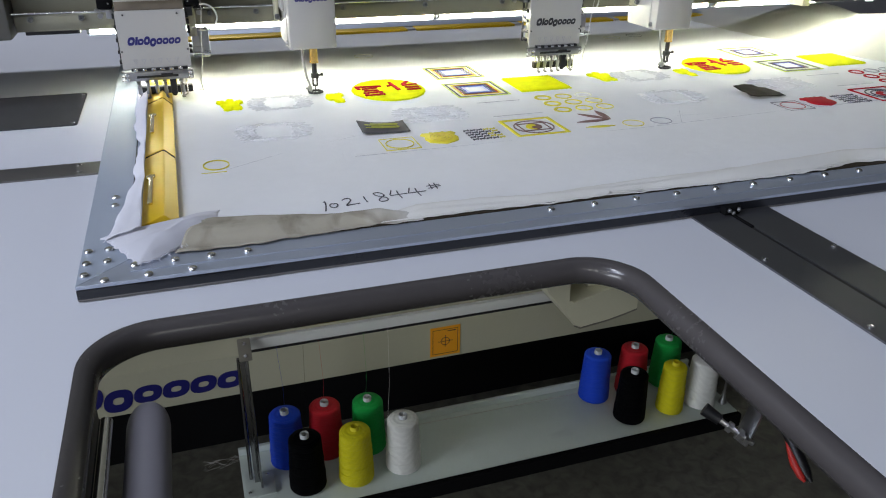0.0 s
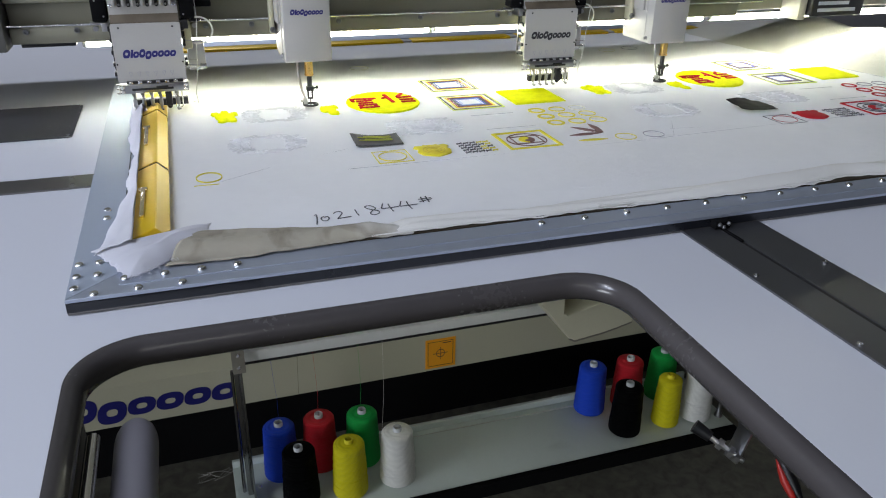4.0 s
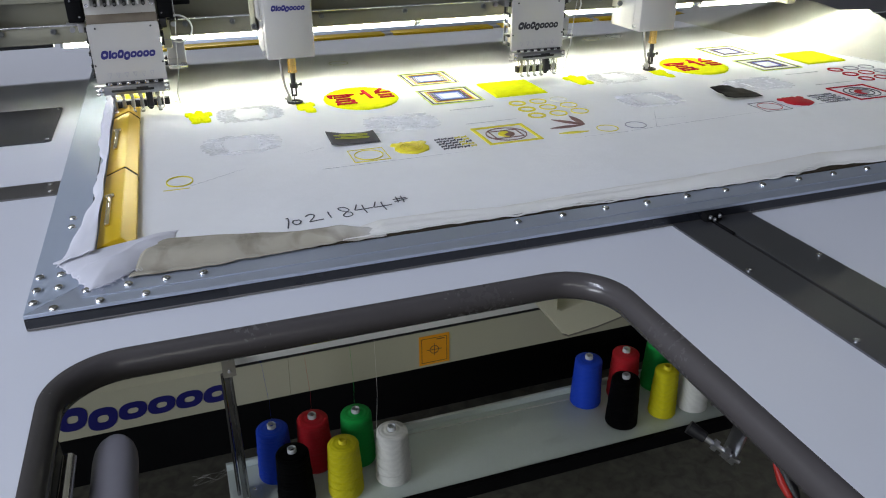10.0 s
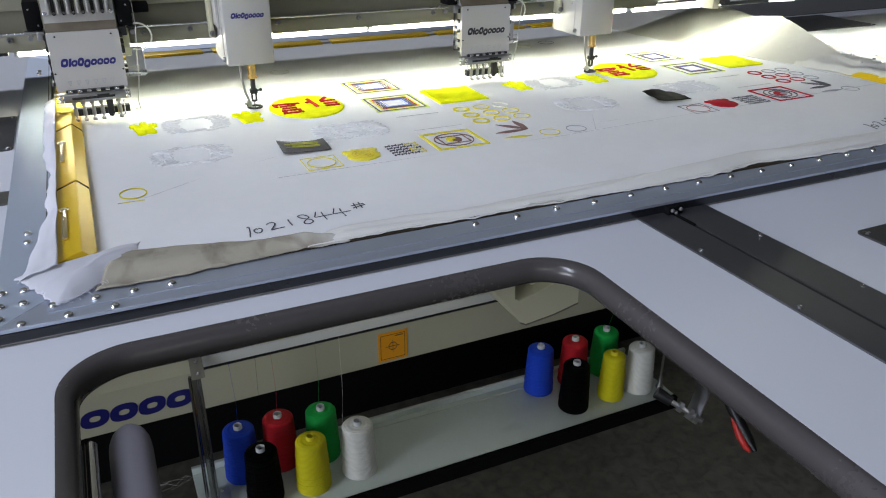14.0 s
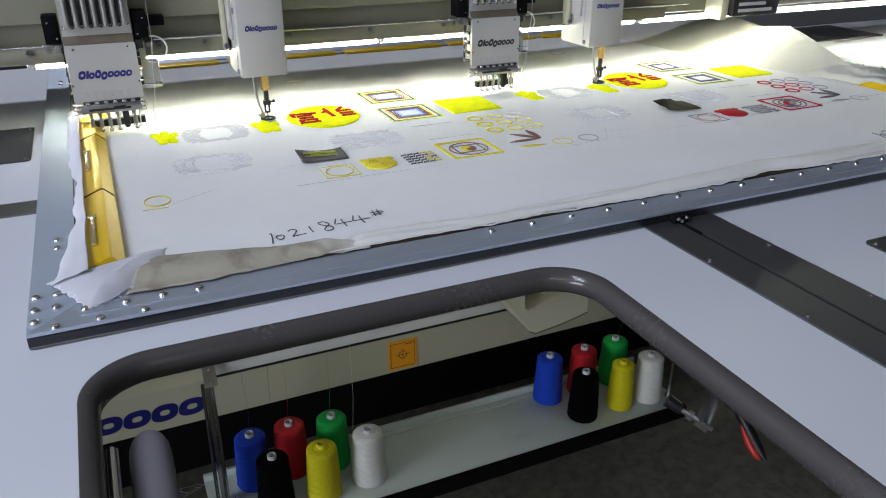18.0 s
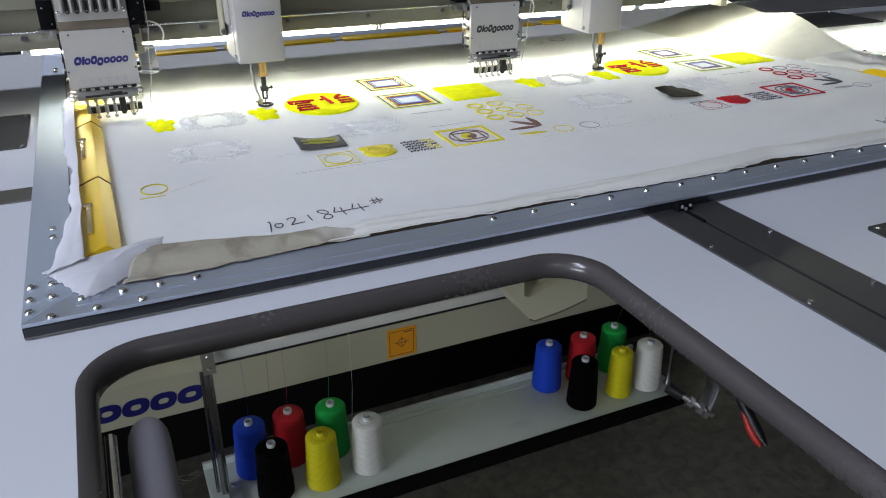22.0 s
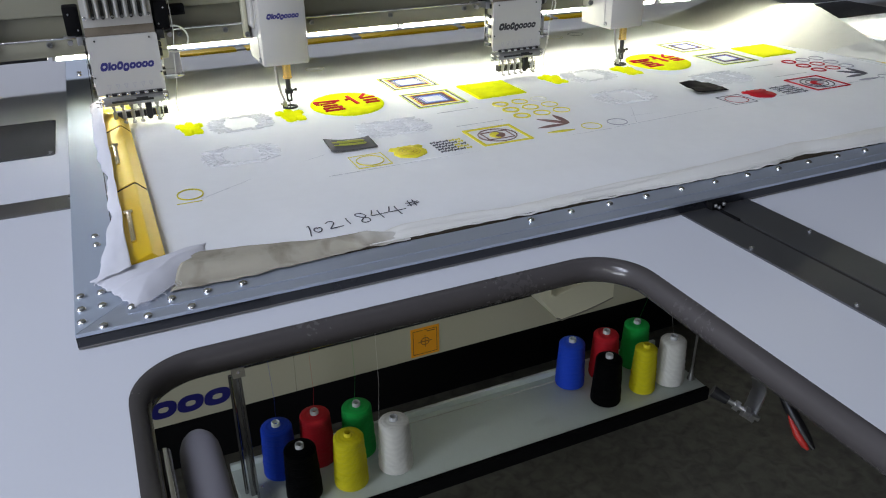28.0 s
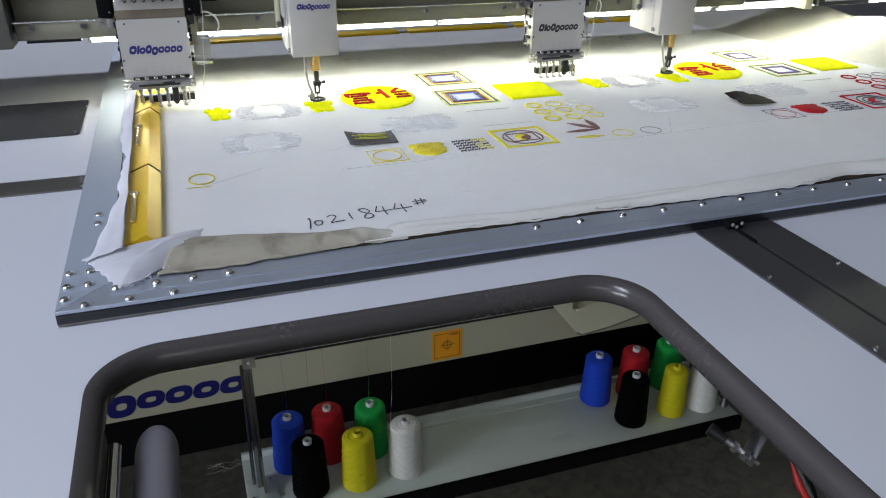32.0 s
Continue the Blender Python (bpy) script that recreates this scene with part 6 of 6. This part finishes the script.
    fr = motif("emblem_square", bm, tone, "%s stitched square with a round emblem" % word, smooth=None)
    bm = B()
    band(bm, ellipse(cx, cy, 0.0315, 0.0305, 44), ellipse(cx, cy, 0.0300, 0.0290, 44), M0, M1)
    motif("outer_circle", bm, BSTITCH if not red else GSTITCH, "", fr, None)
    bm = B()
    if red:
        band(bm, ellipse(cx, cy, 0.0215, 0.0210, 36), ellipse(cx, cy, 0.0202, 0.0198, 36), M0, M1)
    else:
        band(bm, q(0.0225, 0.0175), q(0.0211, 0.0161), M0, M1)
    motif("inner_outline", bm, BSTITCH if not red else GSTITCH, "", fr, None)
    for s, tn in ((1, tone), (-1, BSTITCH if not red else GREYSTITCH)):
        bm = B()
        r = 0.0125
        half = arc(cx, cy, r, 90 if s > 0 else -90, 270 if s > 0 else 90, 16)
        side = -s
        slab(bm, half, M0, M1 + 0.0002)
        slab(bm, ellipse(cx + 0.0008 * side, cy + s * r / 2, r / 2 * 0.98, r / 2 * 0.98, 18), M0, M1 + 0.0003)
        motif("emblem_half", bm, tn, "", fr, None)
    for ax, ay, bx, by, w, tn in ((0.7445, 0.3450, 0.7425, 0.3950, 0.0052, BSTITCH), (0.7435, 0.3450, 0.7060, 0.3850, 0.0050, BSTITCH), (0.7405, 0.3440, 0.6840, 0.3430, 0.0046, BSTITCH), (0.7340, 0.3122, 0.6850, 0.3157, 0.0040, YSTITCH)):
        if red:
            tn = GSTITCH if tn is BSTITCH else GREYSTITCH
            ax, ay, bx, by = ax + 0.0105, ay + 0.0045, bx + 0.0105, by + 0.0045
        stem = Vector((bx - ax, by - ay))
        across = Vector((-stem.y, stem.x)).normalized() * w
        side = [(f, math.sin(math.pi * f)) for f in (k / 10 for k in range(11))]
        pts = [(ax + ox + stem.x * f + across.x * g, ay + oy + stem.y * f + across.y * g) for f, g in side]
        pts += [(ax + ox + stem.x * f - across.x * g, ay + oy + stem.y * f - across.y * g) for f, g in side[-2:0:-1]]
        bm = B()
        slab(bm, pts, M0, M1)
        motif("stitched_leaf", bm, tn, "pointed stitched leaf", smooth=None)
    for x, tn in ((0.7680, tone if not red else GREYSTITCH), (0.8180, GREYSTITCH)):
        if red and x > 0.8:
            continue
        bm = B()
        band(bm, ellipse(x + ox, 0.3165 + oy, 0.0170, 0.0165, 36), ellipse(x + ox, 0.3165 + oy, 0.0157, 0.0152, 36), M0, M1 - 0.0006)
        motif("stitched_ring", bm, tn, "thin stitched ring", smooth=None)
    for y, x0, x1 in ((0.4930, 0.574, 0.652), (0.4105, 0.571, 0.657)):
        bm = B()
        box(bm, x0 + ox, x1 + ox, y + oy - 0.0004, y + oy + 0.0004, M0, CZ + 0.0006)
        motif("ruled_line", bm, PENCIL, "thin grey ruled line", smooth=None)


SKY = mat("sky_blue_stitching", (0.35, 0.45, 0.75), 0.6, 0, 0.1, 90.0, 0.0003, 700.0, spec=0.15)
BRASS_THREAD = mat("ochre_stitching", (0.50, 0.36, 0.02), 0.6, 0, 0.18, 90.0, 0.0003, 700.0)
sample_set(0.0, 0.0, False)
sample_set(0.692, 0.008, True)


def loose_details():
    bm = B()
    band(bm, ellipse(0.1385, 0.3035, 0.0168, 0.0190, 36), ellipse(0.1385, 0.3035, 0.0157, 0.0178, 36), M0, M1)
    motif("stitched_ring", bm, YSTITCH, "yellow stitched ring", smooth=None)
    bm = B()
    box(bm, 0.1185, 0.150, 0.2758, 0.2763, M0, M1 - 0.0005)
    motif("stitched_line", bm, YSTITCH, "short yellow stitched line", smooth=None)
    for pts in ([(0.795, 0.2935, CZ + 0.0002), (1.0, 0.306, CZ + 0.0002), (1.55, 0.331, CZ + 0.0002)], [(0.32, 0.287, CZ - 0.0001), (0.79, 0.2925, CZ - 0.0001)],
                [(0.15, 0.283, CZ - 0.0002), (0.24, 0.335, CZ - 0.0002), (0.34, 0.375, CZ - 0.0002)], [(0.845, 0.30, CZ - 0.0002), (0.905, 0.40, CZ - 0.0002)],
                [(1.54, 0.331, CZ), (1.53, 0.50, CZ), (1.48, 0.74, CZ)], [(0.86, 0.335, CZ - 0.0002), (1.05, 0.315, CZ - 0.0002)]):
        bm = B()
        sweep(bm, pts, 0.00035, 4)
        motif("pencil_line", bm, PENCIL, "faint pencil setting-out line", smooth=None)
    for x, y in ((1.160, 0.963), (1.093, 0.952), (0.475, 0.905)):
        bm = B()
        band(bm, ellipse(x, y, 0.020, 0.019, 30), ellipse(x, y, 0.0188, 0.0178, 30), M0, M1 - 0.0006)
        motif("stitched_ring", bm, GREYSTITCH if x > 1.1 else PALE, "thin stitched ring", smooth=None)


loose_details()


# Marker strokes, in units of the digit's height from its foot.
STROKES = {
    "1": [[(0.02, 1.0), (0.10, 1.04), (0.07, 0.6), (-0.04, 0.0)]],
    "0": [[(0.20, 0.62), (0.06, 0.56), (-0.01, 0.32), (0.10, 0.06), (0.30, 0.08), (0.42, 0.36), (0.36, 0.58), (0.20, 0.54)]],
    "2": [[(0.0, 0.82), (0.16, 0.98), (0.34, 0.98), (0.44, 0.82), (0.36, 0.56), (0.10, 0.10), (0.30, 0.12), (0.82, 0.18)]],
    "|": [[(0.0, 1.0), (0.0, 0.6), (0.05, 0.0)]],
    "8": [[(0.36, 0.86), (0.22, 1.04), (0.0, 1.0), (0.02, 0.78), (0.22, 0.56), (0.44, 0.38), (0.42, 0.10), (0.18, 0.0), (0.06, 0.18), (0.22, 0.46), (0.40, 0.66), (0.36, 0.86)]],
    "4": [[(0.18, 1.02), (0.08, 0.72), (0.0, 0.46), (0.24, 0.44), (0.82, 0.48)], [(0.42, 0.92), (0.40, 0.50), (0.44, 0.0)]],
    "#": [[(0.22, 0.82), (0.18, 0.08)], [(0.50, 0.86), (0.46, 0.04)], [(0.0, 0.52), (0.72, 0.58)], [(0.0, 0.20), (0.74, 0.42)]],
}
# character, its place along the line, its foot above the line's start, its height
LINE = (("1", 0.0000, 0.0000, 0.0265), ("0", 0.0064, 0.0064, 0.0215), ("2", 0.0228, 0.0076, 0.0226), ("|", 0.0494, 0.0122, 0.0184),
        ("8", 0.0630, 0.0092, 0.0274), ("4", 0.0808, 0.0130, 0.0262), ("4", 0.1040, 0.0138, 0.0268), ("#", 0.1308, 0.0286, 0.0236))


def smooth_line(pts, n=5):
    """A curve through a pen's turning points."""
    if len(pts) < 3:
        return pts
    ext = [pts[0]] + list(pts) + [pts[-1]]
    out = []
    for a, b, c, d in zip(ext, ext[1:], ext[2:], ext[3:]):
        for k in range(n):
            t = k / n
            out.append(tuple(0.5 * (2 * q + (r - p) * t + (2 * p - 5 * q + 4 * r - w) * t * t + (3 * q - p - 3 * r + w) * t ** 3)
                             for p, q, r, w in zip(a, b, c, d)))
    return out + [pts[-1]]


def handwriting(x, y):
    for ch, dx, dy, high in LINE:
        bm = B()
        for st in STROKES[ch]:
            pts = [(x + dx + px * high, y + dy + py * high, CZ + 0.0007) for px, py in smooth_line(st)]
            sweep(bm, pts, 0.00082, 6, sz=0.5)
        motif("digit" if ch != "#" else "number_sign", bm, MARKER, "handwritten marker character %s" % ch.replace("|", "1"))


handwriting(0.2478, 0.1111)
handwriting(1.2680, 0.1140)


def felt_patch(x, y, curl, stripes, material):
    def f(u, v):
        px, py = x + 0.072 * u, y + (0.044 if stripes else 0.052) * v
        lift = curl * ((1 - u) ** 2 * (0.4 + 0.6 * v) + 0.5 * u ** 3 * v)
        if not stripes:
            # one edge and one corner stand up
            lift = 0.012 * max(0.0, v - 0.30) * math.exp(-((u - 0.35) / 0.4) ** 2) + 0.0045 * (1 - u) ** 2 + 0.0016 * math.exp(-((v - 0.32) / 0.1) ** 2) + 0.0008 * noise.noise(Vector((px * 70, py * 70, 4))) + 0.0012
        return px, py, CZ + 0.0022 + lift + 0.0006 * noise.noise(Vector((px * 50, py * 50, 1)))
    bm = B()
    grid(bm, 20, 14, f)
    ob = thicken(motif("felt_patch", bm, material, "dark felt patch with curled edges", smooth=70), 0.0012)
    if stripes:
        for k in range(2):
            bm = B()
            v = 0.36 + 0.25 * k
            pts = [f(u, v + 0.03 * math.sin(3 * u)) for u in np.linspace(0.12, 0.80, 9)] + [f(0.83, v + 0.06)] + [f(u, v + 0.13) for u in np.linspace(0.80, 0.25, 8)]
            sweep(bm, [(a, b, c + 0.0014) for a, b, c in pts], 0.00075, 6)
            motif("stitched_loop", bm, OLIVE, "looped olive stitching", ob)


felt_patch(0.350, 0.370, 0.009, True, PATCH)
felt_patch(1.038, 0.378, 0.015, False, BLACK_FELT)


# chenille flowers in work: their petals are looped up through the cloth one after another
def growing_flower(ox):
    petals = []
    for k, ((dx, dy, r), t) in enumerate(zip(LOBES, (12.4, 9.2, -1.0, 11.0, -1.0, 10.2, -1.0))):
        bm = B()
        pile(bm, in_lobes(0, 0, ((0, 0, r * 1.12),)), -0.015, 0.015, -0.02, 0.02, 0.0046, 0.0013, k)
        x, y = 0.3460 + ox + dx * 1.08, 0.592 + dy
        ob = motif("chenille_petal", bm, CHENILLE, "thick yellow chenille petal in work", smooth=50)
        ob.matrix_basis = pose(x, y, 0)
        petals.append((ob, t, x, y))
    return petals


PETALS = growing_flower(0.0) + growing_flower(0.695)


def yellow_bag():
    """The crumpled yellow sheet that shows behind the first head."""
    th = thing("yellow_sheet", "crumpled glossy yellow plastic sheet behind the head", "plastic sheet", 0.075, 0.70, T)

    def f(u, v):
        x, y = -0.020 + 0.045 * u, -0.035 + 0.08 * v
        z = 0.031 + 0.010 * abs(noise.noise(Vector((x * 40, y * 40, 2)))) + 0.004 * noise.noise(Vector((x * 120, y * 90, 5)))
        return x, y, z
    bm = B()
    grid(bm, 16, 24, f)
    thicken(part("sheet", bm, YELLOW_BAG, th, smooth=60), 0.0006)
    return th


BAG = yellow_bag()


# ---------------------------------------------------------------- motion
def motions():
    for ob, x, y, z in ((FRAME, 0, 0, T), (CLOTHING, 0, 0, T), (HEAP, 0, 0, T), (BAG, 0.075, 0.70, T)):
        walk(ob, [(t, pose(x + dx, y + dy, z)) for t, dx, dy in SHIFT])
    walk(CARRIAGE, [(t, pose(0.7105, 0.007 + dy, T + 0.0024)) for t, dx, dy in SHIFT])
    for ob, t, x, y in PETALS:
        rows = [(0.0, pose(x, y, 0.0)), (32.0, pose(x, y, 0.0))]
        if t > 0:
            rows = [(0.0, pose(x, y, -0.0075)), (t - 0.4, pose(x, y, -0.0075)), (t + 0.4, pose(x, y, 0.0)), (32.0, pose(x, y, 0.0))]
        walk(ob, rows)
    for _, bar, ring in CHEN:
        walk(bar, [(k * 0.1, pose(0, 0, 0.0035 if k % 2 else 0.0005)) for k in range(321)])
        walk(ring, [(k * 0.1, pose(0, 0, 0.0062 if k % 2 else 0.0042)) for k in range(321)])


motions()
